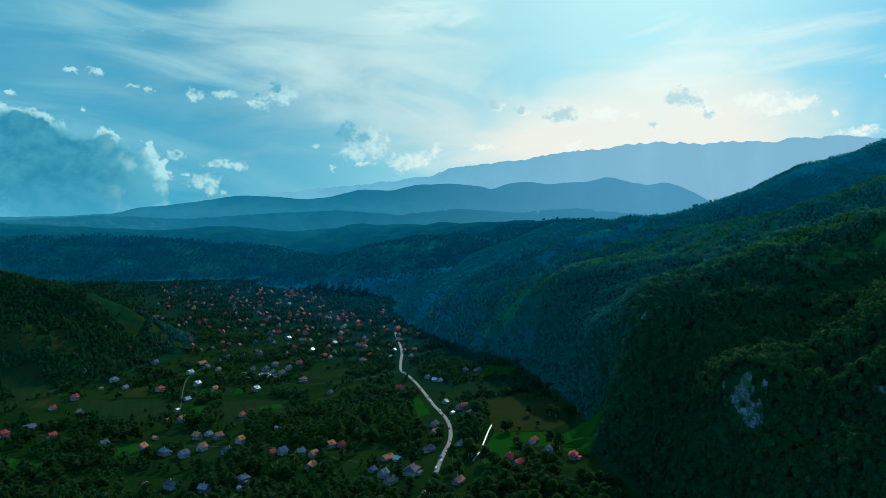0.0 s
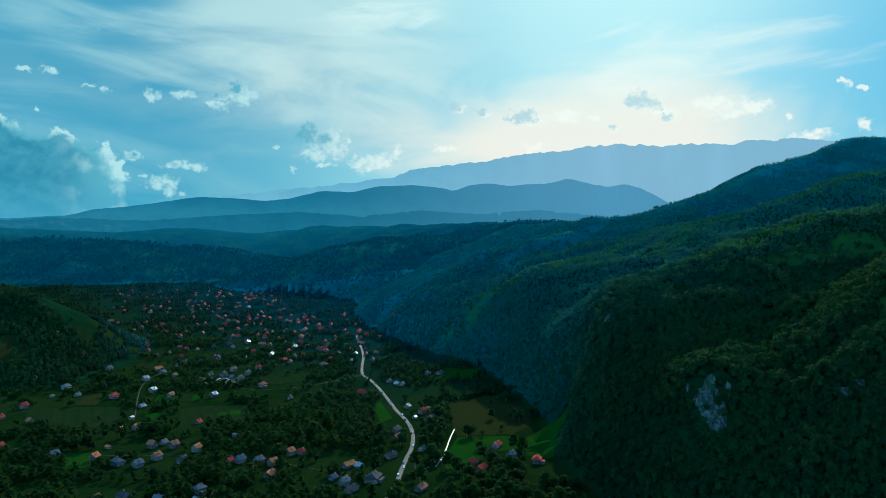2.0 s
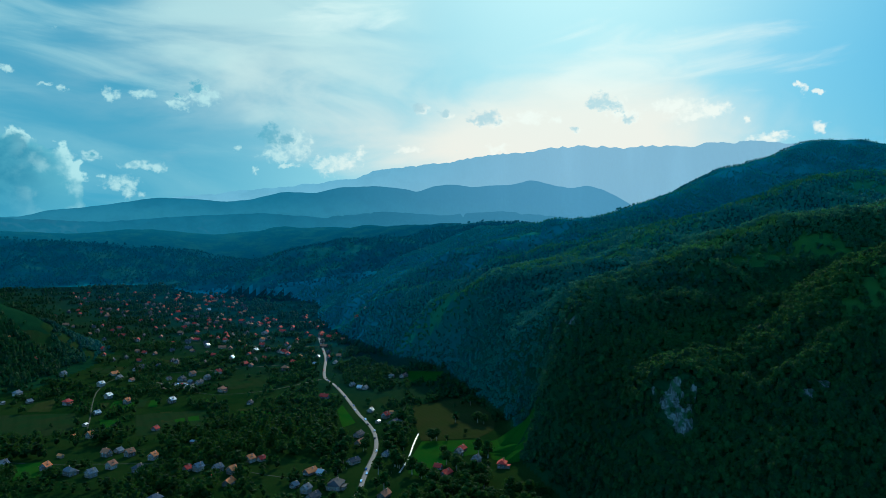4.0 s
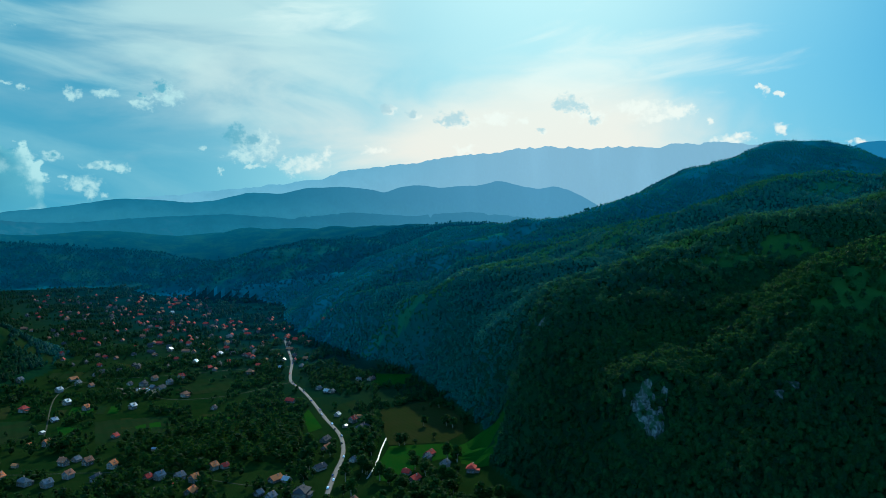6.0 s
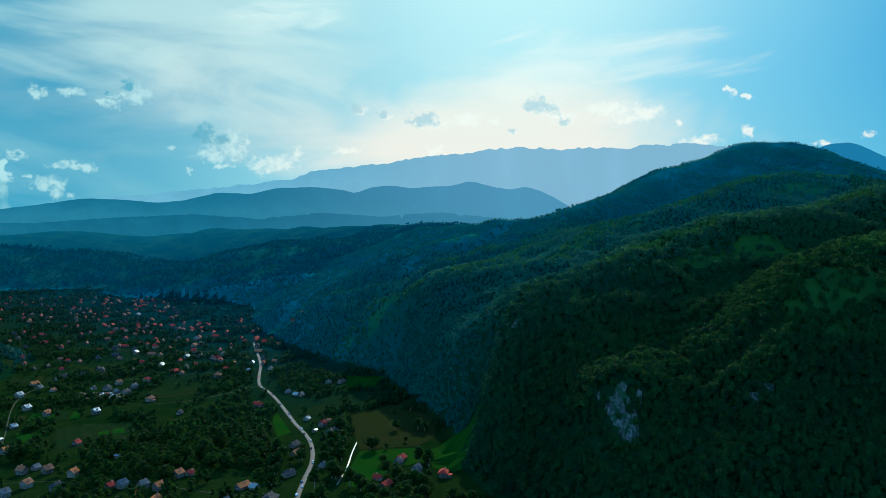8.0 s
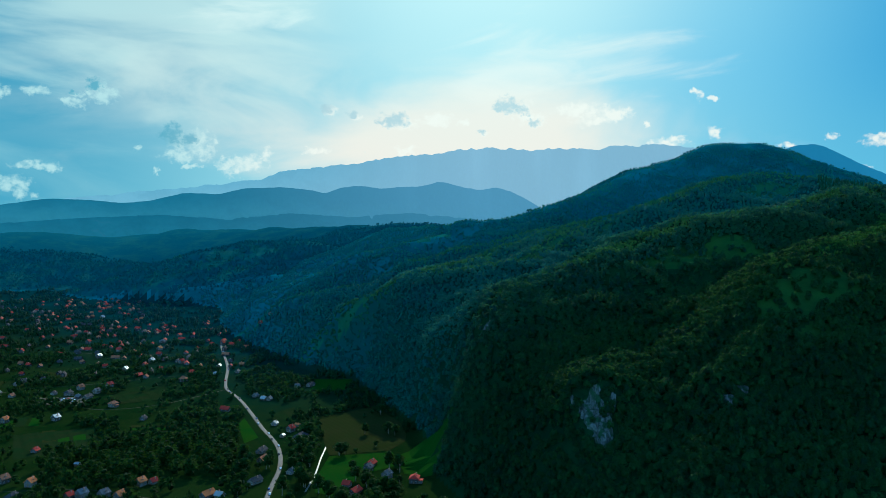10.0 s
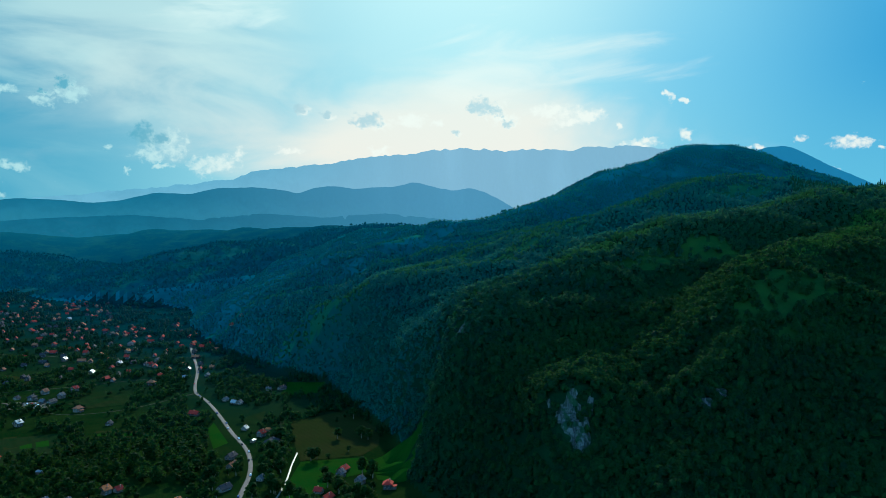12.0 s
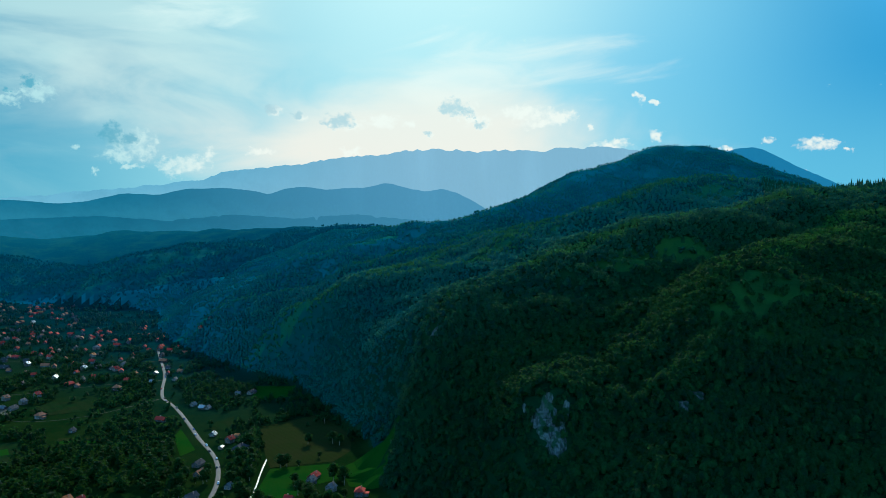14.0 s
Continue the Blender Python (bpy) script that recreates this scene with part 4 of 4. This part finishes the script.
for district in (LOWER, MIDDLE, CENTRE, ROADSIDE, EASTERN):
    words = district.split()
    for ex, no, code in zip(words[::3], words[1::3], words[2::3]):
        put_house(float(ex), float(no), code[0], FORMS[code[1]], AXIS.choice((-22, -30, -36, 60, -26)) + AXIS.uniform(-8, 8))

# the upper village: rows of houses towards the head of the valley
lots = random.Random(11)
tries = 0
while len(HOUSES) < 375 and tries < 9000:
    tries += 1
    hy = lots.uniform(1370, 2640)
    hx = lots.uniform(-0.36 * hy, -0.02 * hy - 14) if hy < 2100 else lots.uniform(-0.34 * hy, -0.14 * hy)
    if lots.random() > 0.35 + 0.65 * float(np.exp(-((hx + 0.16 * hy) / (0.10 * hy)) ** 2)):
        continue
    if min(math.hypot(hx - a, hy - b) for a, b in HOUSES) < 15 or float(rise_at(hx, hy)) > 6:
        continue
    put_house(hx, hy, lots.choice("rrrrbbddd"), lots.choice(("small", "small", "small", "tall", "long")), lots.choice((-18, -8, 70)) + lots.uniform(-15, 15), True)

# ---- cars ----
M_TYRE = material("tyre", two_tone((0.02, 0.02, 0.02), (0.03, 0.03, 0.03), 6.0), 0.8)
PAINTS = [("white", (0.75, 0.75, 0.75)), ("red", (0.45, 0.03, 0.03)), ("silver grey", (0.35, 0.36, 0.38)), ("dark blue", (0.03, 0.06, 0.16)), ("black", (0.02, 0.02, 0.02))]


def car(word, paint):
    mat = material("car_paint", two_tone(paint, [v * 0.85 for v in paint], 2.0, 0.0, 0.01), 0.25)
    ob = new("car")
    bm = bmesh.new()
    side = [(-2.1, 0.35), (2.1, 0.35), (2.15, 0.75), (1.1, 0.95), (0.55, 1.42), (-1.3, 1.45), (-1.95, 1.0), (-2.15, 0.8)]
    a = [bm.verts.new((0.86 if z < 1.2 else 0.68, y, z)) for y, z in side]
    b = [bm.verts.new((-0.86 if z < 1.2 else -0.68, y, z)) for y, z in side]
    bm.faces.new(a)
    bm.faces.new(b[::-1])
    for i in range(len(side)):
        j = (i + 1) % len(side)
        bm.faces.new((a[j], a[i], b[i], b[j]))
    bmesh.ops.recalc_face_normals(bm, faces=bm.faces)
    body = part("body", bm, mat, ob)
    part("windscreen", solid((-0.62, 0.62, 0.62, 0.98, 1.0, 1.3)), M_GLASS, body, "dark glass")
    part("side_window", solid((-0.84, 0.84, -1.2, 0.5, 1.02, 1.32)), M_GLASS, body, "dark glass")
    for x in (-0.8, 0.8):
        for y in (-1.3, 1.35):
            bm = bmesh.new()
            bmesh.ops.create_cone(bm, cap_ends=True, segments=12, radius1=0.33, radius2=0.33, depth=0.22, matrix=Matrix.Translation((x, y, 0.33)) @ Matrix.Rotation(math.pi / 2, 4, "Y"))
            part("wheel", bm, M_TYRE, ob)
    return tagged(ob, f"small {word} passenger car on the asphalt road", "car", "cars on the village road")


line = spline(ROAD, 4.2)
traffic = random.Random(5)
cars = [car(*p) for p in PAINTS]
spots = [25, 48, 70, 92, 108, 113, 124, 139, 152, 158, 170, 176, 183, 190, 201, 214, 217, 222, 228, 232]
used = set()
for i, k in enumerate(spots):
    p, q = line[k], line[k + 1]
    way_ = (q - p) / np.linalg.norm(q - p)
    sgn = 1 if i % 2 else -1
    at = p + sgn * 1.2 * np.array([way_[1], -way_[0]])
    pick = traffic.choice((0, 0, 1, 2, 2, 3, 4))
    m = pose(at[0], at[1], float(height(*p)) + 0.2, 0, 0, math.degrees(math.atan2(-way_[0], way_[1])) + (180 if sgn > 0 else 0))
    if pick not in used:
        used.add(pick)
        cars[pick].matrix_world = m
    else:
        copy_thing(cars[pick], m)
yard = random.Random(8)
for i in range(24):
    pick = i % 5
    ex, no = -286 + 5.0 * (i % 8) + yard.uniform(-0.5, 0.5), 1216 + 10.0 * (i // 8)
    if min(math.hypot(ex - a, no - b) for a, b in HOUSES) < 7:
        continue
    m = pose(ex, no, float(height(ex, no)) + 0.12, 0, 0, yard.uniform(-12, 12))
    if pick not in used:
        used.add(pick)
        cars[pick].matrix_world = m
    else:
        tagged(copy_thing(cars[pick], m), "small parked car on a gravel yard", "car", "cars parked in the yard")
field([(-297, 1204), (-236, 1202), (-236, 1246), (-299, 1250)], M_VERGE, "pale gravel yard with parked cars")

# ---- trees ----


def ico(sub):
    bm = bmesh.new()
    bmesh.ops.create_icosphere(bm, subdivisions=sub, radius=1.0)
    v = np.array([p.co[:] for p in bm.verts])
    f = np.array([[p.index for p in q.verts] for q in bm.faces])
    bm.free()
    return v, f


def crown_template(seed, sub, lobes, leaves, size):
    """A crown about 1 high and 0.8 wide from z 0 to 1: rough lobes and loose tufts of leaves round them."""
    r = np.random.RandomState(seed)
    vs, fs, n = [], [], 0
    bv, bf = ico(sub)
    for i in range(lobes):
        if lobes == 1:
            c, s = np.array([0, 0, 0.5]), np.array([0.38, 0.38, 0.46])
        else:
            ang = 2.4 * i + r.uniform(0, 0.8)
            hgt = 0.25 + 0.58 * i / (lobes - 1)
            c = np.array([0.20 * math.cos(ang) * (1.15 - hgt), 0.20 * math.sin(ang) * (1.15 - hgt), hgt])
            s = np.array([1, 1, 0.95]) * r.uniform(0.16, 0.22) * (1.25 - 0.5 * hgt)
        vs.append(c + bv * s * (1 + r.uniform(-0.32, 0.32, (len(bv), 1))))
        fs.append(bf + n)
        n += len(bv)
    d = r.normal(size=(leaves, 3))
    d /= np.linalg.norm(d, axis=1)[:, None]
    d[:, 2] = np.where(d[:, 2] < -0.3, -d[:, 2], d[:, 2])
    c = np.array([0, 0, 0.5]) + d * np.array([0.42, 0.42, 0.5]) * r.uniform(0.68, 1.08, (leaves, 1)) * (1 - 0.18 * np.clip(d[:, 2:3], 0, 1))
    a, b = r.normal(size=(leaves, 3)), r.normal(size=(leaves, 3))
    a *= size / np.linalg.norm(a, axis=1)[:, None]
    b *= size / np.linalg.norm(b, axis=1)[:, None]
    tri = np.stack([c - (a + b) / 3, c + a, c + b], 1).reshape(-1, 3)
    if leaves:
        vs.append(tri)
        fs.append(np.arange(3 * leaves).reshape(-1, 3) + n)
    return np.concatenate(vs), np.concatenate(fs)


def dome_template(seed, lobes, leaves, size):
    """A small crown of rough domes with loose tufts, from z 0 to 1."""
    r = np.random.RandomState(seed)
    vs, fs, n = [], [], 0
    for i in range(lobes):
        ang, far_ = 2.4 * i + r.uniform(0, 0.8), 0.0 if lobes == 1 else r.uniform(0.12, 0.24)
        base = 0.02 if lobes == 1 else r.uniform(0.0, 0.45) * (i > 0)
        wide, tall = (0.40, 0.95) if lobes == 1 else (r.uniform(0.20, 0.30), r.uniform(0.48, 0.56))
        t = np.linspace(0, 2 * math.pi, 6)[:-1] + r.uniform(0, 1)
        ring = [np.stack([rad * wide * r.uniform(0.75, 1.2, 5) * np.cos(t + turn), rad * wide * r.uniform(0.75, 1.2, 5) * np.sin(t + turn), base + tall * (zed + r.uniform(-0.08, 0.08, 5))], 1) for rad, zed, turn in ((0.95, 0.18, 0.0), (0.72, 0.68, 0.6))]
        v = np.concatenate(ring + [np.array([[0.0, 0.0, base + tall]])]) + np.array([far_ * math.cos(ang), far_ * math.sin(ang), 0.0])
        f = []
        for j in range(5):
            k = (j + 1) % 5
            f += [(j, k, 5 + j), (k, 5 + k, 5 + j), (5 + j, 5 + k, 10)]
        vs.append(v)
        fs.append(np.array(f) + n)
        n += 11
    if leaves:
        d = r.normal(size=(leaves, 3))
        d /= np.linalg.norm(d, axis=1)[:, None]
        d[:, 2] = np.abs(d[:, 2])
        c = np.array([0, 0, 0.42]) + d * np.array([0.40, 0.40, 0.52]) * r.uniform(0.7, 1.1, (leaves, 1))
        a, b = r.normal(size=(leaves, 3)), r.normal(size=(leaves, 3))
        a *= size / np.linalg.norm(a, axis=1)[:, None]
        b *= size / np.linalg.norm(b, axis=1)[:, None]
        vs.append(np.stack([c - (a + b) / 3, c + a, c + b], 1).reshape(-1, 3))
        fs.append(np.arange(3 * leaves).reshape(-1, 3) + n)
    return np.concatenate(vs), np.concatenate(fs)


def fir_template(seed, tiers):
    r = np.random.RandomState(seed)
    vs, fs, n = [], [], 0
    for i in range(tiers):
        low, high = i / (tiers + 0.6), (i + 1.9) / (tiers + 1.0)
        rad = 0.22 * (1 - i / (tiers + 0.3))
        t = np.linspace(0, 2 * math.pi, 9)[:-1] + r.uniform(0, 1)
        q = rad * r.uniform(0.7, 1.15, 8)
        vs.append(np.concatenate([np.stack([q * np.cos(t), q * np.sin(t), np.full(8, low) + r.uniform(-0.03, 0.03, 8)], 1), [[0, 0, min(1, high)]]]))
        fs.append(np.array([[j, (j + 1) % 8, 8] for j in range(8)]) + n)
        n += 9
    return np.concatenate(vs), np.concatenate(fs)


def planting(name, xy, tall, templates, mat, label, seed, wide=1.0):
    """Many trees as one growth: crowns on the ground at xy, with the given heights."""
    if len(xy) == 0:
        return None
    r = np.random.RandomState(seed)
    z = height(xy[:, 0], xy[:, 1])
    pick = r.randint(0, len(templates), len(xy))
    vs, fs, n = [], [], 0
    for k, (tv, tf) in enumerate(templates):
        ids = np.where(pick == k)[0]
        if not len(ids):
            continue
        a = r.uniform(0, 2 * math.pi, len(ids))
        s = tall[ids]
        w = s * r.uniform(0.85, 1.25, len(ids)) * wide
        x = (tv[None, :, 0] * np.cos(a)[:, None] - tv[None, :, 1] * np.sin(a)[:, None]) * w[:, None] + xy[ids, 0][:, None]
        y = (tv[None, :, 0] * np.sin(a)[:, None] + tv[None, :, 1] * np.cos(a)[:, None]) * w[:, None] + xy[ids, 1][:, None]
        zz = tv[None, :, 2] * s[:, None] + (z[ids] + 0.06 * s)[:, None]
        vs.append(np.stack([x, y, zz], -1).reshape(-1, 3))
        fs.append((tf[None] + (np.arange(len(ids)) * len(tv))[:, None, None] + n).reshape(-1, 3))
        n += len(ids) * len(tv)
    return tagged(new(name, mesh_of(name, np.concatenate(vs), np.concatenate(fs), mat)), label, "trees", kind="stuff")


NEAR = [dome_template(20 + i, 5, 55, 0.11) for i in range(8)]
MIDDLE = [crown_template(30 + i, 1, 3, 80, 0.10) for i in range(6)]
MID = [dome_template(40 + i, 3, 14, 0.16) for i in range(8)]
FAR = [dome_template(60 + i, 1, 4, 0.22) for i in range(8)]
FIRS = [fir_template(80 + i, 5) for i in range(4)]


def scatter(seed, step, y0, y1, a0, a1):
    """Jittered places between two distances and two azimuths in degrees."""
    r = np.random.RandomState(seed)
    lim = y1 * 1.0
    n = int(2 * lim / step)
    i, j = np.meshgrid(np.arange(n), np.arange(n // 2 + 1), indexing="ij")
    p = np.stack([(i.ravel() + 0.5) * step - lim, (j.ravel() + 0.5) * step], 1) + r.uniform(-0.48, 0.48, (i.size, 2)) * step
    d, a = np.hypot(p[:, 0], p[:, 1]), np.degrees(np.arctan2(p[:, 0], p[:, 1]))
    return p[(d >= y0) & (d < y1) & (a > a0) & (a < a1)], r


def inside(p, outline):
    hit = np.zeros(len(p), bool)
    for (x0, y0), (x1, y1) in zip(outline, outline[1:] + outline[:1]):
        cross = (y0 > p[:, 1]) != (y1 > p[:, 1])
        hit ^= cross & (p[:, 0] < (x1 - x0) * (p[:, 1] - y0) / (y1 - y0 + 1e-9) + x0)
    return hit


def wooded(p):
    """How densely the slopes carry trees, 0 to 1."""
    up = rise_at(p[:, 0], p[:, 1])
    w = smooth(3, 9, up)
    open_ = smooth(0.12, 0.38, ripple(p[:, 0], p[:, 1], 238, 3, 37)) * smooth(1500, 1700, p[:, 1])
    w = w * (1 - 0.55 * open_)
    w = w * (1 - 0.72 * glade(p[:, 0], p[:, 1]))
    for outline, _, _ in FIELDS:
        w = w * (1 - 0.97 * inside(p, outline))
    for x, y, a, b in ((229, 636, 13, 19), (336, 622, 6, 9), (321, 615, 4, 6), (198, 826, 7, 7)):
        w = w * (1 - 0.92 * (((p[:, 0] - x) / a) ** 2 + ((p[:, 1] - y) / b) ** 2 < 1))
    return w


for name, seed, step, d0, d1, a0, a1, temps, lo, hi, label in (
    ("forest_near", 1, 4.9, 470, 900, 7, 46, NEAR, 4.5, 10.5, "dense dark green broadleaf forest on the near slope"),
    ("forest_middle", 2, 5.4, 900, 1420, -2, 46, MID, 4.5, 9.5, "dense dark green broadleaf forest below the crest"),
    ("forest_spurs", 3, 5.2, 1420, 1720, -12, 46, FAR, 4, 8.5, "dark green broadleaf forest on the spurs"),
    ("forest_upper", 6, 6.2, 1720, 2500, -12, 46, FAR, 3, 6.5, "mixed forest below the summit with blue haze in its colour"),
    ("forest_left", 4, 6.4, 1120, 1890, -40, -14, FAR, 5, 10, "dark forest on the low hill beside the village"),
    ("forest_back", 5, 13.0, 2500, 3500, -40, 22, FAR, 5, 11, "scattered dark woods on the hills at the valley head"),
):
    p, r = scatter(seed, step, max(d0 - 220, 470), d1 + 220, a0, a1)
    reach = np.hypot(p[:, 0], p[:, 1]) + 110 * ripple(p[:, 0], p[:, 1], 210, 3, 27) + r.uniform(-70, 70, len(p))
    p = p[(reach >= d0) & (reach < d1)]
    p = p[r.uniform(0, 1, len(p)) < wooded(p)]
    beyond = height(p[:, 0] * 1.008, p[:, 1] * 1.008) - height(p[:, 0], p[:, 1]) < -0.0018 * np.hypot(p[:, 0], p[:, 1])
    p = p[~beyond | (r.uniform(0, 1, len(p)) < 0.4)]
    tall = r.uniform(lo, hi, len(p))
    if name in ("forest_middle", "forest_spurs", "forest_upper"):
        # trees near a crest line take the leaf colour that has sunlight painted in
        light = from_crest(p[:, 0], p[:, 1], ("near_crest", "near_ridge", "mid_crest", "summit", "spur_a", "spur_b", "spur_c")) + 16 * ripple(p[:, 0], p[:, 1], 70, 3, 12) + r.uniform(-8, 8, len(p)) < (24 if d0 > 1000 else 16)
        planting("crest_scrub", p[light], 0.7 * tall[light], temps, M_LEAF_SUN, "low crest trees with sunlight painted into their yellow-green leaves", seed + 50)
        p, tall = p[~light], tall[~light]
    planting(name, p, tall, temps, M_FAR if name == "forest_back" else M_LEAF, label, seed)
p, r = scatter(9, 7.0, 1340, 1860, 34, 46)
keep = (rise_at(p[:, 0], p[:, 1]) > 240) & (r.uniform(0, 1, len(p)) < 0.9)
planting("fir_wood", p[keep], r.uniform(9, 16, keep.sum()), FIRS, M_FIR, "dark pointed fir wood along the high crest", 9)


def near_line(p, pts):
    d = np.full(len(p), 1e9)
    for (x0, y0), (x1, y1) in zip(pts, pts[1:]):
        ux, uy = x1 - x0, y1 - y0
        s = np.clip(((p[:, 0] - x0) * ux + (p[:, 1] - y0) * uy) / (ux * ux + uy * uy), 0, 1)
        d = np.minimum(d, np.hypot(p[:, 0] - x0 - s * ux, p[:, 1] - y0 - s * uy))
    return d


HEDGES = [[(-532, 896), (-350, 917), (-182, 896), (-84, 857), (-28, 840)], [(-462, 763), (-280, 756), (-84, 728)], [(31, 840), (50, 966), (56, 1078)], [(-420, 672), (-168, 637), (28, 616)],
          [(50, 1078), (126, 1120), (154, 1204)], [(56, 1204), (126, 1190)], [(-588, 1232), (-462, 1246), (-350, 1190)], [(-126, 896), (-84, 1008), (-98, 1120)], [(28, 640), (90, 660), (150, 700)]]


def grove(p):
    """How likely a tree stands in the valley: hedges, orchards and clumps, none on roads, fields and roofs."""
    w = 0.07 + 0.82 * smooth(0.16, 0.36, ripple(p[:, 0], p[:, 1], 210, 3, 21))
    w = np.maximum(w, 0.9 * (ripple(p[:, 0], p[:, 1], 126, 2, 47) > 0.33))
    for hedge in HEDGES:
        w = np.maximum(w, 0.95 * (near_line(p, hedge) < 9 + 5 * ripple(p[:, 0], p[:, 1], 56, 2, 6)))
    w = np.maximum(w, 0.85 * (p[:, 1] < 700))
    w = np.maximum(w, (0.35 + 0.5 * (ripple(p[:, 0], p[:, 1], 60, 2, 15) > -0.1)) * inside(p, [(-168, 840), (-28, 854), (-42, 1120), (-140, 1106)]))
    w = np.maximum(w, 0.7 * inside(p, [(-56, 1400), (42, 1316), (48, 1232), (28, 1162), (-28, 1190)]))
    for outline, _, _ in FIELDS:
        w = w * (1 - 0.97 * inside(p, outline))
    w = w * (near_line(p, ROAD) > 9) * (near_line(p, BRANCH) > 8) * (near_line(p, [(62, 966), (53, 920), (46, 881), (38, 829)]) > 7)
    for lane in LANES:
        w = w * (near_line(p, lane) > 4)
    h = np.array(HOUSES)
    d2 = ((p[:, None, 0] - h[None, :, 0]) ** 2 + (p[:, None, 1] - h[None, :, 1]) ** 2).min(1)
    h = h[h[:, 1] < 1340]
    front = ((np.abs(p[:, None, 0] - h[None, :, 0] * (1 - 9 / np.hypot(h[:, 0], h[:, 1]))) < 8) & (p[:, None, 1] < h[None, :, 1]) & (p[:, None, 1] > h[None, :, 1] - 36)).any(1)
    return w * (d2 > 8.5 ** 2) * (1 - 0.8 * front) * (rise_at(p[:, 0], p[:, 1]) < 4)


def trunk_mesh(seed, tall):
    r = random.Random(seed)
    bm = bmesh.new()

    def limb(a, b, r0, r1):
        d = Vector(b) - Vector(a)
        m = Matrix.Translation((Vector(a) + Vector(b)) / 2) @ d.to_track_quat("Z", "Y").to_matrix().to_4x4()
        bmesh.ops.create_cone(bm, cap_ends=False, segments=6, radius1=r0, radius2=r1, depth=d.length, matrix=m)

    limb((0, 0, -0.6), (0, 0, tall * 0.45), 0.035 * tall, 0.02 * tall)
    for i in range(4):
        a = i * 1.6 + r.uniform(0, 0.6)
        limb((0, 0, tall * (0.22 + 0.06 * i)), (0.2 * tall * math.cos(a), 0.2 * tall * math.sin(a), tall * (0.5 + 0.07 * i)), 0.016 * tall, 0.006 * tall)
    return bm


def tree(seed, tall, wide, mat, word):
    ob = new("tree")
    part("trunk", trunk_mesh(seed, tall), M_BARK, ob)
    v, f = crown_template(seed, 1, 6, 240, 0.075)
    v = v * np.array([tall * wide, tall * wide, tall * 0.88]) + np.array([0, 0, tall * 0.14])
    crown = new("crown", mesh_of("crown", v, f, mat))
    crown.parent = ob
    return tagged(ob, f"{word} leafy tree standing in the valley meadows", "tree", "valley trees")


KINDS = [tree(101, 12.5, 1.0, M_LEAF2, "round dark green"), tree(102, 9.5, 1.15, M_LEAF2, "low spreading green"), tree(103, 17.0, 0.85, M_LEAF2, "tall dark green"), tree(104, 6.5, 1.1, M_LEAF2, "small round fruit"), tree(105, 14.0, 1.1, M_LEAF2, "broad dark green")]
p, r = scatter(12, 9.0, 590, 980, -34, 12)
p = p[r.uniform(0, 1, len(p)) < grove(p)]
order = np.argsort(np.hypot(p[:, 0], p[:, 1]) - 364 * (p[:, 0] > -28))
first, rest = p[order[:290]], p[order[290:]]
for i, (x, y) in enumerate(first):
    k = int(r.randint(0, 5))
    m = pose(x, y, float(height(x, y)), 0, 0, float(r.uniform(0, 360)))
    if i < 5:
        KINDS[i].matrix_world = m
    else:
        copy_thing(KINDS[k], m)
for x, y, k in ((98, 969, 0), (104, 917, 3), (123, 966, 4), (129, 958, 0), (126, 1058, 4), (84, 1085, 3), (73, 840, 1)):
    copy_thing(KINDS[k], pose(x, y, float(height(x, y)), 0, 0, 40 * k))
planting("valley_trees", rest, r.uniform(5.5, 16, len(rest)), MIDDLE, M_LEAF2, "green garden trees and hedges between the houses", 12)
p, r = scatter(13, 8.2, 980, 1750, -40, 9)
p = p[r.uniform(0, 1, len(p)) < grove(p)]
planting("orchard_trees", p, r.uniform(4, 11, len(p)) * r.uniform(0.8, 1.2, len(p)), MID, M_LEAF2, "green orchard trees and hedges round the village", 13)
p, r = scatter(14, 10.0, 1750, 3000, -36, 0)
p = p[r.uniform(0, 1, len(p)) < grove(p)]
planting("distant_trees", p, r.uniform(5, 10, len(p)), FAR, M_LEAF2, "dark trees among the houses of the upper village", 14)
